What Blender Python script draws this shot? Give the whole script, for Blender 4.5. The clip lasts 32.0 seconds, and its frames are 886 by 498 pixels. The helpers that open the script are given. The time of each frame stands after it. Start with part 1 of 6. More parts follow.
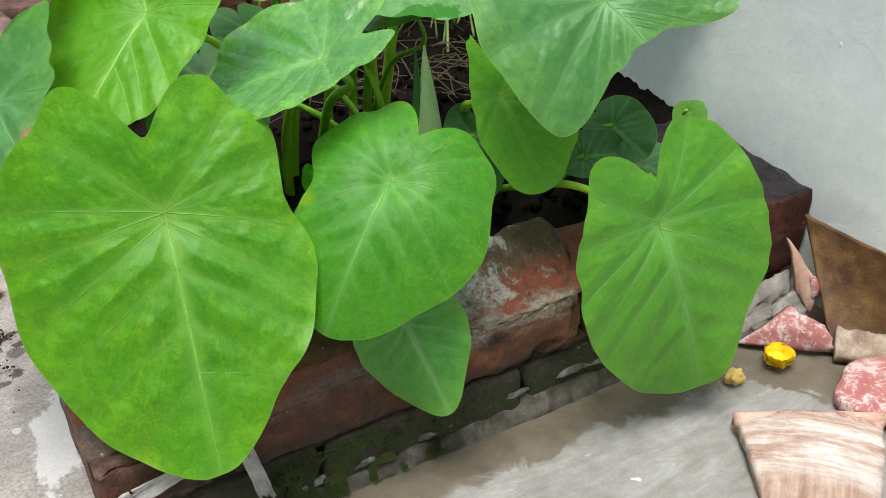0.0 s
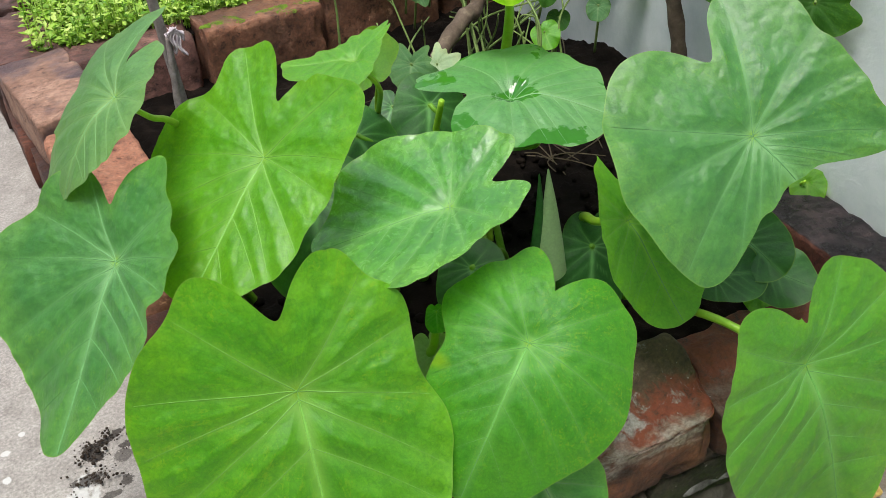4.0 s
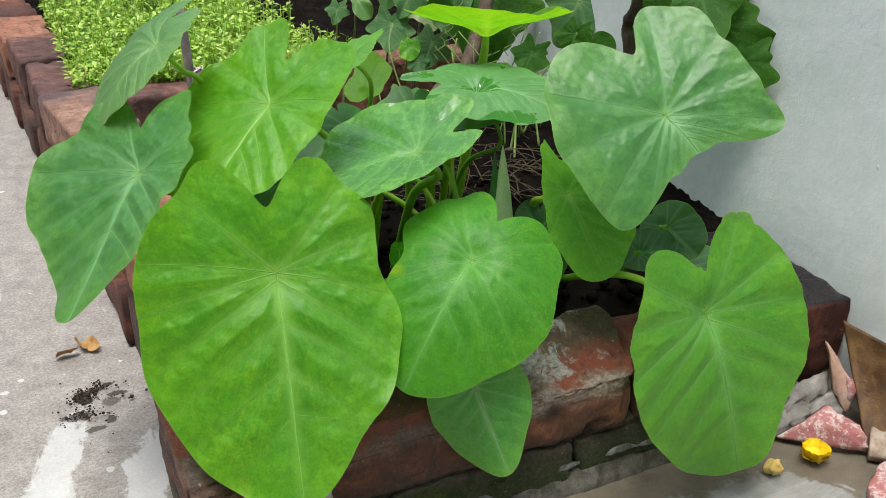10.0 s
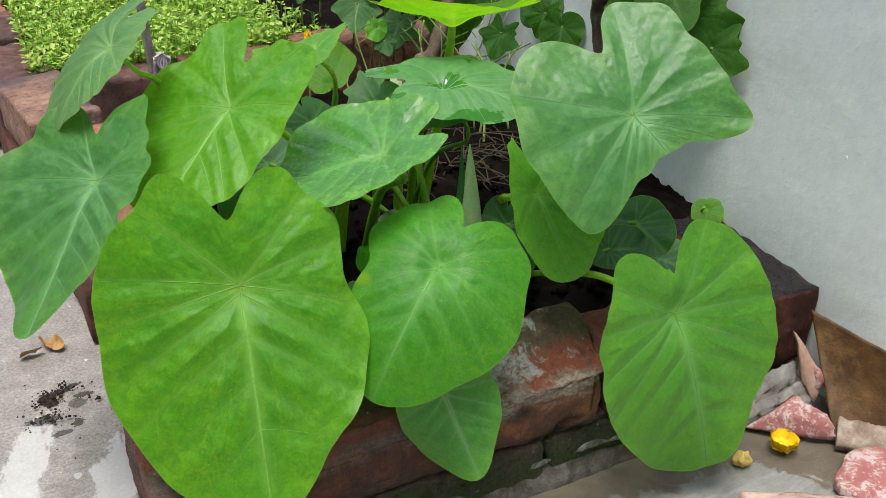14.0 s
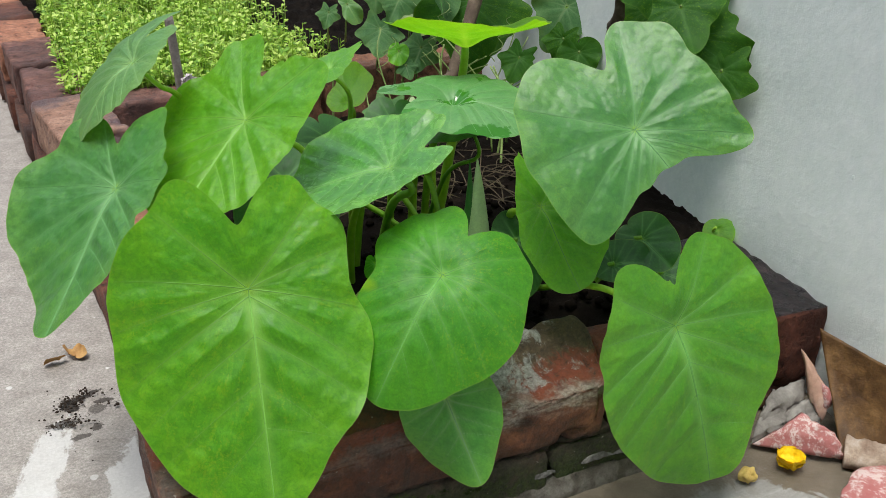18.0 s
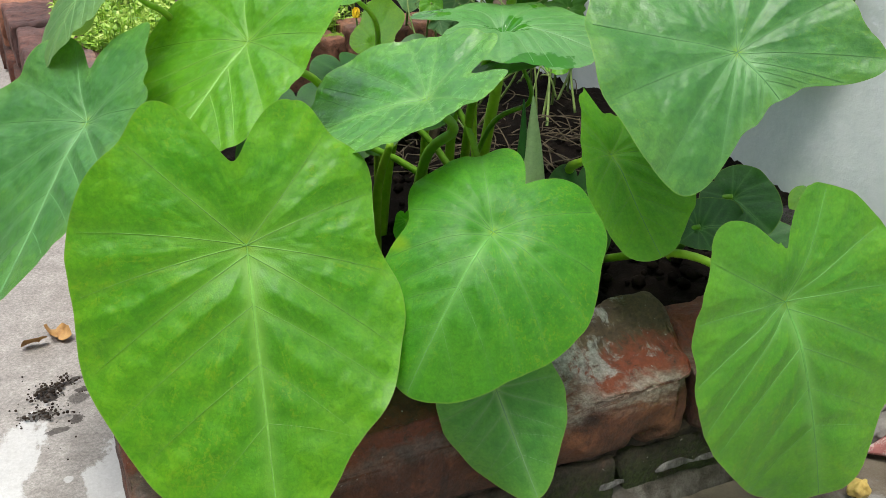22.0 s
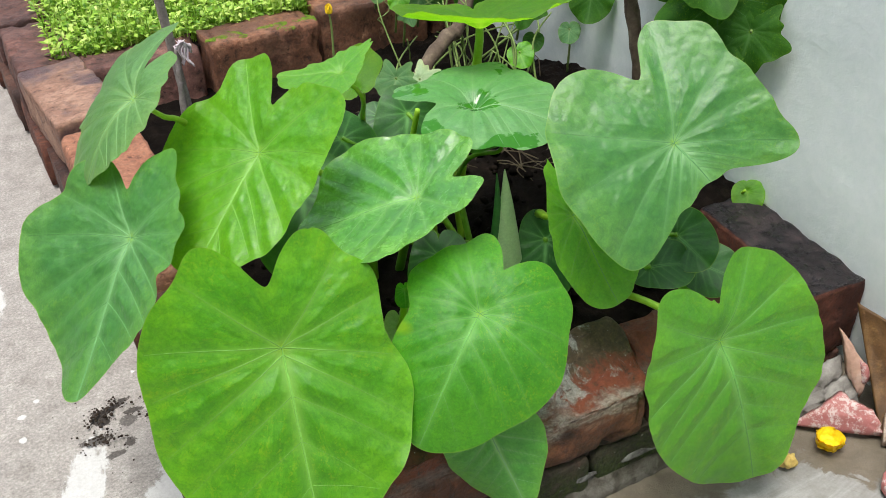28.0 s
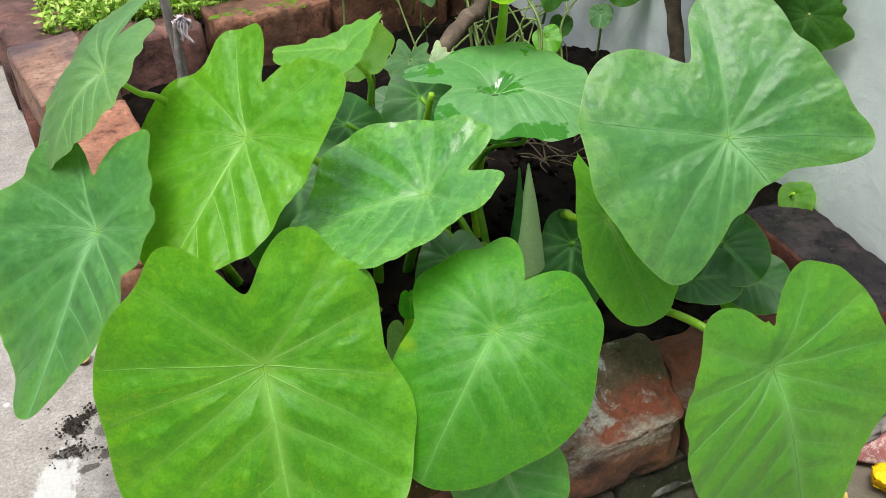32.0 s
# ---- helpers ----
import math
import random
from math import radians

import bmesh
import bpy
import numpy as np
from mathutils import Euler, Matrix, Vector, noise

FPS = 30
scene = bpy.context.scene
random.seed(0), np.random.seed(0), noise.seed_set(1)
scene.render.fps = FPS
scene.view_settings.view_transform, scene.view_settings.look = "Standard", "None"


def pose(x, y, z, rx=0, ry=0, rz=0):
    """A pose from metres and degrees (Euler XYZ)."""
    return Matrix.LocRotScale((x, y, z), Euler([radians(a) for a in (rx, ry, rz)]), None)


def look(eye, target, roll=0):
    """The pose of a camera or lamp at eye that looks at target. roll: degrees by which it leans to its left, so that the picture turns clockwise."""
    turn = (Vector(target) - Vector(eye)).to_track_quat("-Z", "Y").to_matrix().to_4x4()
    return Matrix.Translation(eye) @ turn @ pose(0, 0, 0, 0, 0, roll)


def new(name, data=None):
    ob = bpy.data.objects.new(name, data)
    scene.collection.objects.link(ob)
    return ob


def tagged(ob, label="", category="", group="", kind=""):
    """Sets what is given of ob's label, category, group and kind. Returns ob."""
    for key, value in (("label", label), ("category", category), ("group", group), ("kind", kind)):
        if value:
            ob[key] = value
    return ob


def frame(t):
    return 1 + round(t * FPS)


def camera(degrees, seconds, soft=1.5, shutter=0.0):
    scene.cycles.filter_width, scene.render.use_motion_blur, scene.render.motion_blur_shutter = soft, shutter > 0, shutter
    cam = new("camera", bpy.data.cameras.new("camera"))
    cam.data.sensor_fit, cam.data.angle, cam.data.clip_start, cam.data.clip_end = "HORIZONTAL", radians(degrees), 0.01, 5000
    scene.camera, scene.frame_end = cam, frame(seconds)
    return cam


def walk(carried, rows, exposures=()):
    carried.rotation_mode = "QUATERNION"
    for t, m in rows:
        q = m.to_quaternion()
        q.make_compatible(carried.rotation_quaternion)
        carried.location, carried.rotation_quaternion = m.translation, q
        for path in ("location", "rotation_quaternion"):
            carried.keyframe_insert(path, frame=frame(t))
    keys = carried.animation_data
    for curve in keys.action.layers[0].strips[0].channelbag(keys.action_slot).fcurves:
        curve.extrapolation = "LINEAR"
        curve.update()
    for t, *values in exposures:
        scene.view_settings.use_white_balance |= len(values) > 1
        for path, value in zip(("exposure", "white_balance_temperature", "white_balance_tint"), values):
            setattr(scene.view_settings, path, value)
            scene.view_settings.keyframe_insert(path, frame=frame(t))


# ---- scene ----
cam = camera(51, 32.0, soft=0.8)
# seconds, place in metres, turn in degrees
ROWS = [
    (0, -0.0933, -0.4326, 0.5180, 57.97, 1.19, -28.91),
    (0.5, -0.0988, -0.4346, 0.5356, 57.87, 1.51, -28.63),
    (1, -0.1053, -0.4299, 0.5667, 57.64, 1.99, -28.47),
    (1.5, -0.1086, -0.4036, 0.6167, 56.65, 2.70, -28.09),
    (2, -0.1090, -0.3952, 0.6419, 56.16, 3.09, -27.73),
    (2.5, -0.1134, -0.3852, 0.6598, 55.68, 3.59, -27.21),
    (3, -0.1176, -0.3861, 0.6647, 55.31, 3.78, -26.90),
    (3.5, -0.1060, -0.3527, 0.6392, 55.06, 3.60, -27.07),
    (5.5, -0.0759, -0.2974, 0.5911, 54.88, 3.17, -26.00),
    (6, -0.0757, -0.2968, 0.5908, 55.52, 2.69, -25.57),
    (6.5, -0.0778, -0.2942, 0.5888, 56.76, 1.81, -25.04),
    (7, -0.0818, -0.3050, 0.5826, 58.06, 1.05, -24.50),
    (7.5, -0.0850, -0.3283, 0.5659, 59.26, 0.46, -23.91),
    (8, -0.0991, -0.3566, 0.5326, 61.28, -0.33, -24.31),
    (8.5, -0.1038, -0.3769, 0.5152, 62.23, -0.49, -24.21),
    (9, -0.1039, -0.3911, 0.5008, 63.07, -0.58, -24.16),
    (9.5, -0.1160, -0.4149, 0.5063, 63.91, -0.78, -24.60),
    (10, -0.1523, -0.4964, 0.5372, 64.69, -0.74, -24.91),
    (10.5, -0.1593, -0.5446, 0.5656, 64.13, -0.25, -24.60),
    (11, -0.1580, -0.5416, 0.5736, 63.61, -0.13, -25.16),
    (11.5, -0.1531, -0.5250, 0.5748, 63.18, -0.16, -25.78),
    (12, -0.1424, -0.4992, 0.5727, 62.72, -0.24, -26.22),
    (12.5, -0.1408, -0.4900, 0.5727, 62.47, -0.34, -26.53),
    (13, -0.1403, -0.4824, 0.5648, 62.30, -0.58, -26.75),
    (13.5, -0.1371, -0.4773, 0.5632, 62.22, -0.70, -26.75),
    (15.5, -0.1367, -0.4767, 0.5659, 62.64, -0.30, -26.49),
    (16, -0.1324, -0.4796, 0.5645, 62.89, -0.19, -26.48),
    (16.5, -0.1289, -0.4881, 0.5675, 63.17, -0.20, -26.46),
    (17, -0.1245, -0.4914, 0.5690, 63.46, -0.27, -26.07),
    (17.5, -0.1262, -0.5007, 0.5685, 63.78, -0.35, -25.25),
    (18, -0.1284, -0.5092, 0.5568, 64.22, -0.41, -24.55),
    (18.5, -0.1286, -0.5152, 0.5351, 64.83, -0.48, -23.90),
    (19, -0.1262, -0.5151, 0.5247, 65.19, -0.53, -23.56),
    (19.5, -0.1252, -0.5099, 0.5204, 65.53, -0.47, -23.55),
    (20, -0.1254, -0.5085, 0.5181, 65.69, -0.40, -23.44),
    (20.5, -0.1260, -0.5121, 0.5193, 65.77, -0.28, -23.21),
    (21, -0.1270, -0.5184, 0.5240, 65.62, -0.09, -22.73),
    (21.5, -0.1314, -0.5211, 0.5232, 65.25, 0.12, -22.44),
    (22, -0.0928, -0.3942, 0.4671, 64.12, -0.24, -23.02),
    (22.5, -0.0727, -0.3484, 0.4481, 62.92, 0.08, -22.58),
    (23, -0.0675, -0.3386, 0.4398, 62.64, 0.31, -22.31),
    (23.5, -0.0788, -0.3721, 0.4545, 62.60, 0.49, -22.38),
    (24, -0.1052, -0.4400, 0.4860, 62.59, 0.87, -22.89),
    (24.5, -0.1115, -0.4616, 0.4992, 61.91, 1.23, -23.27),
    (25, -0.1036, -0.4391, 0.5129, 60.74, 1.47, -24.28),
    (25.5, -0.0933, -0.4094, 0.5505, 59.18, 1.80, -25.23),
    (26, -0.0868, -0.3822, 0.5757, 58.12, 1.89, -25.81),
    (26.5, -0.0859, -0.3633, 0.5957, 57.26, 1.86, -26.35),
    (28.5, -0.1189, -0.4295, 0.6594, 55.67, 2.68, -26.30),
    (29, -0.1175, -0.4270, 0.6639, 55.04, 2.87, -26.28),
    (29.5, -0.1152, -0.4265, 0.6670, 54.62, 3.02, -26.14),
    (30, -0.1137, -0.4284, 0.6641, 54.66, 3.13, -25.98),
    (30.5, -0.1137, -0.4296, 0.6642, 54.63, 3.03, -25.85),
    (31, -0.0943, -0.3772, 0.6253, 54.66, 2.68, -25.85),
    (31.5, -0.0838, -0.3547, 0.6107, 54.80, 2.26, -25.41),
    (32, -0.0766, -0.3458, 0.6038, 55.67, 1.74, -24.70),
]
BRIGHT = [(0, 0.16), (2, 0.17), (3, 0.11), (6, 0.07), (8, 0.06), (10, 0.02), (11, -0.06), (16, -0.08), (18, -0.08), (20, -0.04), (20.5, 0.03), (21, 0.15), (21.5, 0.12), (22, 0.09), (23, 0.12), (24, 0.18), (26, 0.16), (29, 0.24), (30, 0.26), (32, 0.21)]
walk(cam, [(t, pose(x, y, z, rx, ry, rz)) for t, x, y, z, rx, ry, rz in ROWS], [(t, 0.95 + e) for t, e in BRIGHT])

# ---- light ----
world = bpy.data.worlds.new("overcast_sky")
scene.world = world
world.use_nodes = True
wn = world.node_tree.nodes
sky = wn.new("ShaderNodeTexSky")
sky.sky_type, sky.sun_disc = "NISHITA", False
sky.sun_elevation, sky.sun_rotation = radians(75), radians(228)
sky.dust_density, sky.air_density = 4.0, 1.0
wn["Background"].inputs["Strength"].default_value = 0.12
# a bright veil of cloud lies over the sky
veil = wn.new("ShaderNodeMix")
veil.data_type = "RGBA"
veil.inputs["Factor"].default_value = 0.55
veil.inputs[7].default_value = (5.0, 5.6, 6.2, 1)
world.node_tree.links.new(sky.outputs["Color"], veil.inputs[6])
world.node_tree.links.new(veil.outputs[2], wn["Background"].inputs["Color"])
lamp = bpy.data.lights.new("sun", "SUN")
lamp.energy, lamp.angle, lamp.color = 1.7, radians(25), (1.0, 0.97, 0.92)
sun = new("sun", lamp)
sun.matrix_world = look((0, 0, 5), (1.0, 0.9, 0.0))

RNG = np.random.default_rng(7)


# ---- helpers of this scene ----
def thing(name, base, label, category, group="", kind=""):
    ob = new(name)
    ob.location = base
    ob.empty_display_size = 0.02
    return tagged(ob, label, category, group, kind)


def offset_of(ob):
    at = Vector((0, 0, 0))
    while ob is not None:
        at = at + ob.location
        ob = ob.parent
    return at


def mesh_of(name, verts, faces, material, smooth=True):
    me = bpy.data.meshes.new(name)
    me.from_pydata([tuple(v) for v in verts], [], faces)
    me.materials.append(material)
    if smooth:
        me.polygons.foreach_set("use_smooth", [True] * len(me.polygons))
    me.update()
    return me


def part(name, shape, material, parent=None, label="", smooth=True):
    """A mesh object in world coordinates, hung under parent. shape: (verts, faces) or a bmesh."""
    off = np.array(offset_of(parent)) if parent is not None else np.zeros(3)
    if isinstance(shape, tuple):
        me = mesh_of(name, np.asarray(shape[0], float) - off, shape[1], material, smooth)
    else:
        me = bpy.data.meshes.new(name)
        bmesh.ops.translate(shape, verts=shape.verts, vec=-Vector(off))
        shape.to_mesh(me)
        shape.free()
        me.materials.append(material)
        if smooth:
            me.polygons.foreach_set("use_smooth", [True] * len(me.polygons))
    ob = new(name, me)
    if parent is not None:
        ob.parent = parent
    if label:
        ob["label"] = label
    return ob


def fuzz(p, scale, seed=0.0):
    return noise.noise(Vector((p[0] * scale + seed, p[1] * scale - seed, p[2] * scale + 3.1 * seed)))


def tube(points, radii, sides=8, caps=True):
    """A swept round bar through points, with a radius at each point."""
    pts = [Vector(p) for p in points]
    verts, faces = [], []
    side = None
    for i, p in enumerate(pts):
        a = pts[max(i - 1, 0)]
        b = pts[min(i + 1, len(pts) - 1)]
        t = (b - a).normalized()
        if side is None:
            side = t.orthogonal().normalized()
        side = (side - t * side.dot(t)).normalized()
        up = t.cross(side)
        for k in range(sides):
            w = 2 * math.pi * k / sides
            verts.append(p + (side * math.cos(w) + up * math.sin(w)) * radii[i])
    for i in range(len(pts) - 1):
        for k in range(sides):
            k2 = (k + 1) % sides
            faces.append((i * sides + k, i * sides + k2, (i + 1) * sides + k2, (i + 1) * sides + k))
    if caps:
        faces.append(tuple(range(sides))[::-1])
        faces.append(tuple(range((len(pts) - 1) * sides, len(pts) * sides)))
    return [tuple(v) for v in verts], faces


def glide(points, n=14):
    """A smooth line through the given points (Catmull-Rom)."""
    p = [Vector(points[0])] + [Vector(q) for q in points] + [Vector(points[-1])]
    out = []
    for i in range(1, len(p) - 2):
        for k in range(n):
            t = k / n
            out.append(0.5 * (2 * p[i] + (p[i + 1] - p[i - 1]) * t + (2 * p[i - 1] - 5 * p[i] + 4 * p[i + 1] - p[i + 2]) * t * t
                              + (3 * p[i] - p[i - 1] - 3 * p[i + 1] + p[i + 2]) * t ** 3))
    out.append(p[-2])
    return out


def taper(a, b, n):
    return [a + (b - a) * i / (n - 1) for i in range(n)]


# ---- materials ----
def material(name):
    m = bpy.data.materials.new(name)
    m.use_nodes = True
    return m, m.node_tree.nodes, m.node_tree.links


def texco(n, l, scale, kind="Object"):
    c = n.new("ShaderNodeTexCoord")
    s = n.new("ShaderNodeMapping")
    s.inputs["Scale"].default_value = (scale, scale, scale) if not isinstance(scale, tuple) else scale
    l.new(c.outputs[kind], s.inputs["Vector"])
    return s.outputs["Vector"]


def noisy(n, l, vector, scale, detail=6, rough=0.6, warp=0.0):
    t = n.new("ShaderNodeTexNoise")
    t.inputs["Scale"].default_value, t.inputs["Detail"].default_value = scale, detail
    t.inputs["Roughness"].default_value, t.inputs["Distortion"].default_value = rough, warp
    l.new(vector, t.inputs["Vector"])
    return t.outputs["Fac"]


def ramp(n, l, fac, stops):
    r = n.new("ShaderNodeValToRGB")
    while len(r.color_ramp.elements) < len(stops):
        r.color_ramp.elements.new(0.5)
    for e, (at, col) in zip(r.color_ramp.elements, stops):
        e.position, e.color = at, (*col, 1) if len(col) == 3 else col
    l.new(fac, r.inputs["Fac"])
    return r.outputs["Color"]


def grey(a):
    return (a, a, a)


def blend(n, l, fac, a, b, mode="MIX"):
    m = n.new("ShaderNodeMix")
    m.data_type, m.blend_type = "RGBA", mode
    if isinstance(fac, float):
        m.inputs["Factor"].default_value = fac
    else:
        l.new(fac, m.inputs["Factor"])
    for slot, v in ((6, a), (7, b)):
        if isinstance(v, tuple):
            m.inputs[slot].default_value = (*v, 1)
        else:
            l.new(v, m.inputs[slot])
    return m.outputs[2]


def maths(n, l, op, a, b=None):
    m = n.new("ShaderNodeMath")
    m.operation = op
    for i, v in enumerate((a, b)):
        if v is None:
            continue
        if isinstance(v, (int, float)):
            m.inputs[i].default_value = v
        else:
            l.new(v, m.inputs[i])
    return m.outputs[0]


def relief(n, l, height, strength, distance):
    b = n.new("ShaderNodeBump")
    b.inputs["Strength"].default_value, b.inputs["Distance"].default_value = strength, distance
    l.new(height, b.inputs["Height"])
    return b.outputs["Normal"]


def leaf_material(name, green, light, vein, rough=0.42, mottle=0.5, wet=False, glow=0.42, spot=0.0, edge=0.35, bloom=0.06, gloss=0.6):
    m, n, l = material(name)
    p = n["Principled BSDF"]
    v = texco(n, l, 1.0)
    big = noisy(n, l, v, 17, 5, 0.6, 0.5)
    small = noisy(n, l, v, 105, 6, 0.7, 0.7)
    tiny = noisy(n, l, v, 520, 4, 0.7, 0.4)
    st = n.new("ShaderNodeAttribute")
    st.attribute_name = "streak"
    rays = noisy(n, l, st.outputs["Vector"], 3.4, 7, 0.72, 0.7)
    both = blend(n, l, 0.45, big, rays)
    col = blend(n, l, ramp(n, l, both, [(0.32, grey(0)), (0.68, grey(1))]), green, light)
    # the blade pales and yellows towards its margin
    far = n.new("ShaderNodeAttribute")
    far.attribute_name = "far"
    pale = ramp(n, l, maths(n, l, "ADD", far.outputs["Fac"], maths(n, l, "MULTIPLY", maths(n, l, "SUBTRACT", big, 0.5), 0.9)), [(0.62, grey(0)), (1.05, grey(edge))])
    col = blend(n, l, pale, col, (min(light[0] * 1.45, 1), light[1] * 1.08, light[2] * 0.9))
    dark = (green[0] * 0.6, green[1] * 0.72, green[2] * 0.8)
    col = blend(n, l, maths(n, l, "MULTIPLY", ramp(n, l, small, [(0.36, grey(1)), (0.58, grey(0))]), mottle), col, dark)
    col = blend(n, l, 0.3, col, ramp(n, l, tiny, [(0.3, grey(0.34)), (0.7, grey(0.66))]), "OVERLAY")
    # the fine net of veinlets
    net = n.new("ShaderNodeTexVoronoi")
    net.feature = "DISTANCE_TO_EDGE"
    net.inputs["Scale"].default_value = 300
    l.new(v, net.inputs["Vector"])
    col = blend(n, l, 0.22, col, ramp(n, l, net.outputs["Distance"], [(0.0, grey(0.40)), (0.16, grey(0.53)), (0.4, grey(0.58))]), "OVERLAY")
    if spot:
        flecks = blend(n, l, 0.45, noisy(n, l, v, 240, 4, 0.75, 1.6), rays)
        where = ramp(n, l, noisy(n, l, v, 13, 3, 0.5, 0.5), [(0.42, grey(0.15)), (0.56, grey(1))])
        f = maths(n, l, "MULTIPLY", ramp(n, l, flecks, [(0.525, grey(0)), (0.60, grey(1))]), where)
        col = blend(n, l, maths(n, l, "MULTIPLY", f, spot), col, (0.26, 0.46, 0.008))
    a = n.new("ShaderNodeAttribute")
    a.attribute_name = "vein"
    col = blend(n, l, a.outputs["Fac"], col, vein)
    e = n.new("ShaderNodeAttribute")
    e.attribute_name = "rim"
    col = blend(n, l, e.outputs["Fac"], col, (0.22, 0.38, 0.06))
    ill = n.new("ShaderNodeAttribute")
    ill.attribute_name = "yellowed"
    col = blend(n, l, ill.outputs["Fac"], col, (0.25, 0.47, 0.010))
    bump = relief(n, l, blend(n, l, 0.35, blend(n, l, 0.5, small, rays), tiny), 0.5, 0.0018)
    r = ramp(n, l, small, [(0.3, grey(rough - 0.07)), (0.7, grey(rough + 0.12))])
    if wet:
        co = n.new("ShaderNodeAttribute")
        co.attribute_name = "core"
        w = ramp(n, l, maths(n, l, "ADD", noisy(n, l, v, 24, 5, 0.55, 0.6), maths(n, l, "MULTIPLY", co.outputs["Fac"], 0.19)), [(0.575, grey(0)), (0.60, grey(1))])
        col = blend(n, l, w, col, (green[0] * 0.42, green[1] * 0.75, green[2] * 0.15))
        r = blend(n, l, w, r, grey(0.05))
        flat = n.new("ShaderNodeMix")
        flat.data_type = "VECTOR"
        l.new(w, flat.inputs["Factor"])
        l.new(bump, flat.inputs[4])
        g = n.new("ShaderNodeNewGeometry")
        l.new(g.outputs["Normal"], flat.inputs[5])
        bump = flat.outputs[1]
    l.new(col, p.inputs["Base Color"])
    l.new(r, p.inputs["Roughness"])
    l.new(bump, p.inputs["Normal"])
    p.inputs["Specular IOR Level"].default_value = gloss
    # the waxy bloom of taro leaves
    p.inputs["Sheen Weight"].default_value, p.inputs["Sheen Roughness"].default_value = bloom, 0.45
    p.inputs["Sheen Tint"].default_value = (0.85, 0.95, 1.0, 1)
    t = n.new("ShaderNodeBsdfTranslucent")
    l.new(blend(n, l, 1.0, col, (1.6, 1.4, 0.5), "MULTIPLY"), t.inputs["Color"])
    x = n.new("ShaderNodeMixShader")
    x.inputs[0].default_value = glow
    l.new(p.outputs[0], x.inputs[1])
    l.new(t.outputs[0], x.inputs[2])
    l.new(x.outputs[0], n["Material Output"].inputs["Surface"])
    return m


LEAF_BRIGHT = leaf_material("leaf_bright", (0.060, 0.315, 0.004), (0.142, 0.465, 0.005), (0.230, 0.520, 0.080), 0.42, 0.5, spot=0.5, bloom=0.04, gloss=0.7)
LEAF_FRESH = leaf_material("leaf_fresh", (0.075, 0.325, 0.008), (0.150, 0.450, 0.010), (0.240, 0.530, 0.080), 0.34, 0.4, spot=0.3, bloom=0.06, gloss=0.95)
LEAF_MID = leaf_material("leaf_mid", (0.045, 0.275, 0.013), (0.095, 0.400, 0.016), (0.190, 0.500, 0.110), 0.44, 0.45, spot=0.4, bloom=0.04, gloss=0.6)
LEAF_RIGHT = leaf_material("leaf_soft", (0.070, 0.330, 0.015), (0.132, 0.450, 0.020), (0.220, 0.540, 0.130), 0.40, 0.35, spot=0.3, bloom=0.08, gloss=0.85)
LEAF_BLUE = leaf_material("leaf_blue", (0.042, 0.190, 0.036), (0.080, 0.290, 0.050), (0.195, 0.440, 0.165), 0.36, 0.5, glow=0.28, spot=0.2, edge=0.7, bloom=0.15, gloss=0.75)
LEAF_WET = leaf_material("leaf_wet", (0.080, 0.270, 0.068), (0.140, 0.365, 0.115), (0.22, 0.42, 0.17), 0.34, 0.4, wet=True, glow=0.28, bloom=0.16, edge=0.2)
LEAF_SHINY = leaf_material("leaf_shiny", (0.052, 0.235, 0.024), (0.118, 0.395, 0.046), (0.220, 0.490, 0.130), 0.22, 0.7, glow=0.25, edge=0.7, bloom=0.08, gloss=1.0)
# dark green; on the low leaves between the stalks it includes shade
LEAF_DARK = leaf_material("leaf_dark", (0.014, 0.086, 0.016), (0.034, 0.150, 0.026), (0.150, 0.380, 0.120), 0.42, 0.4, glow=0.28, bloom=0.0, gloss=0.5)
LEAF_VINE = leaf_material("leaf_vine", (0.020, 0.095, 0.008), (0.038, 0.14, 0.011), (0.07, 0.18, 0.04), 0.55, 0.45, glow=0.35, spot=0.25, bloom=0.0, gloss=0.2)
LEAF_GOURD = leaf_material("leaf_gourd", (0.060, 0.165, 0.055), (0.10, 0.23, 0.085), (0.18, 0.30, 0.14), 0.6, 0.5, glow=0.30, bloom=0.0, gloss=0.2)
LEAF_PALE = leaf_material("leaf_pale", (0.26, 0.40, 0.19), (0.34, 0.48, 0.25), (0.40, 0.52, 0.3), 0.5, 0.3, glow=0.3)
LEAF_YOUNG = leaf_material("leaf_young", (0.081, 0.362, 0.010), (0.156, 0.494, 0.016), (0.240, 0.528, 0.060), 0.44, 0.35, glow=0.45, spot=0.12)
LEAF_LIT = leaf_material("leaf_lit", (0.095, 0.34, 0.014), (0.16, 0.42, 0.018), (0.2, 0.44, 0.05), 0.5, 0.25, glow=0.65)
LEAF_HANG = leaf_material("leaf_hanging", (0.052, 0.275, 0.033), (0.110, 0.385, 0.052), (0.280, 0.520, 0.210), 0.44, 0.45, glow=0.30, edge=0.5)
LEAF_SAGE = leaf_material("leaf_sage", (0.095, 0.258, 0.067), (0.146, 0.325, 0.090), (0.24, 0.42, 0.15), 0.46, 0.35, glow=0.35, bloom=0.10)


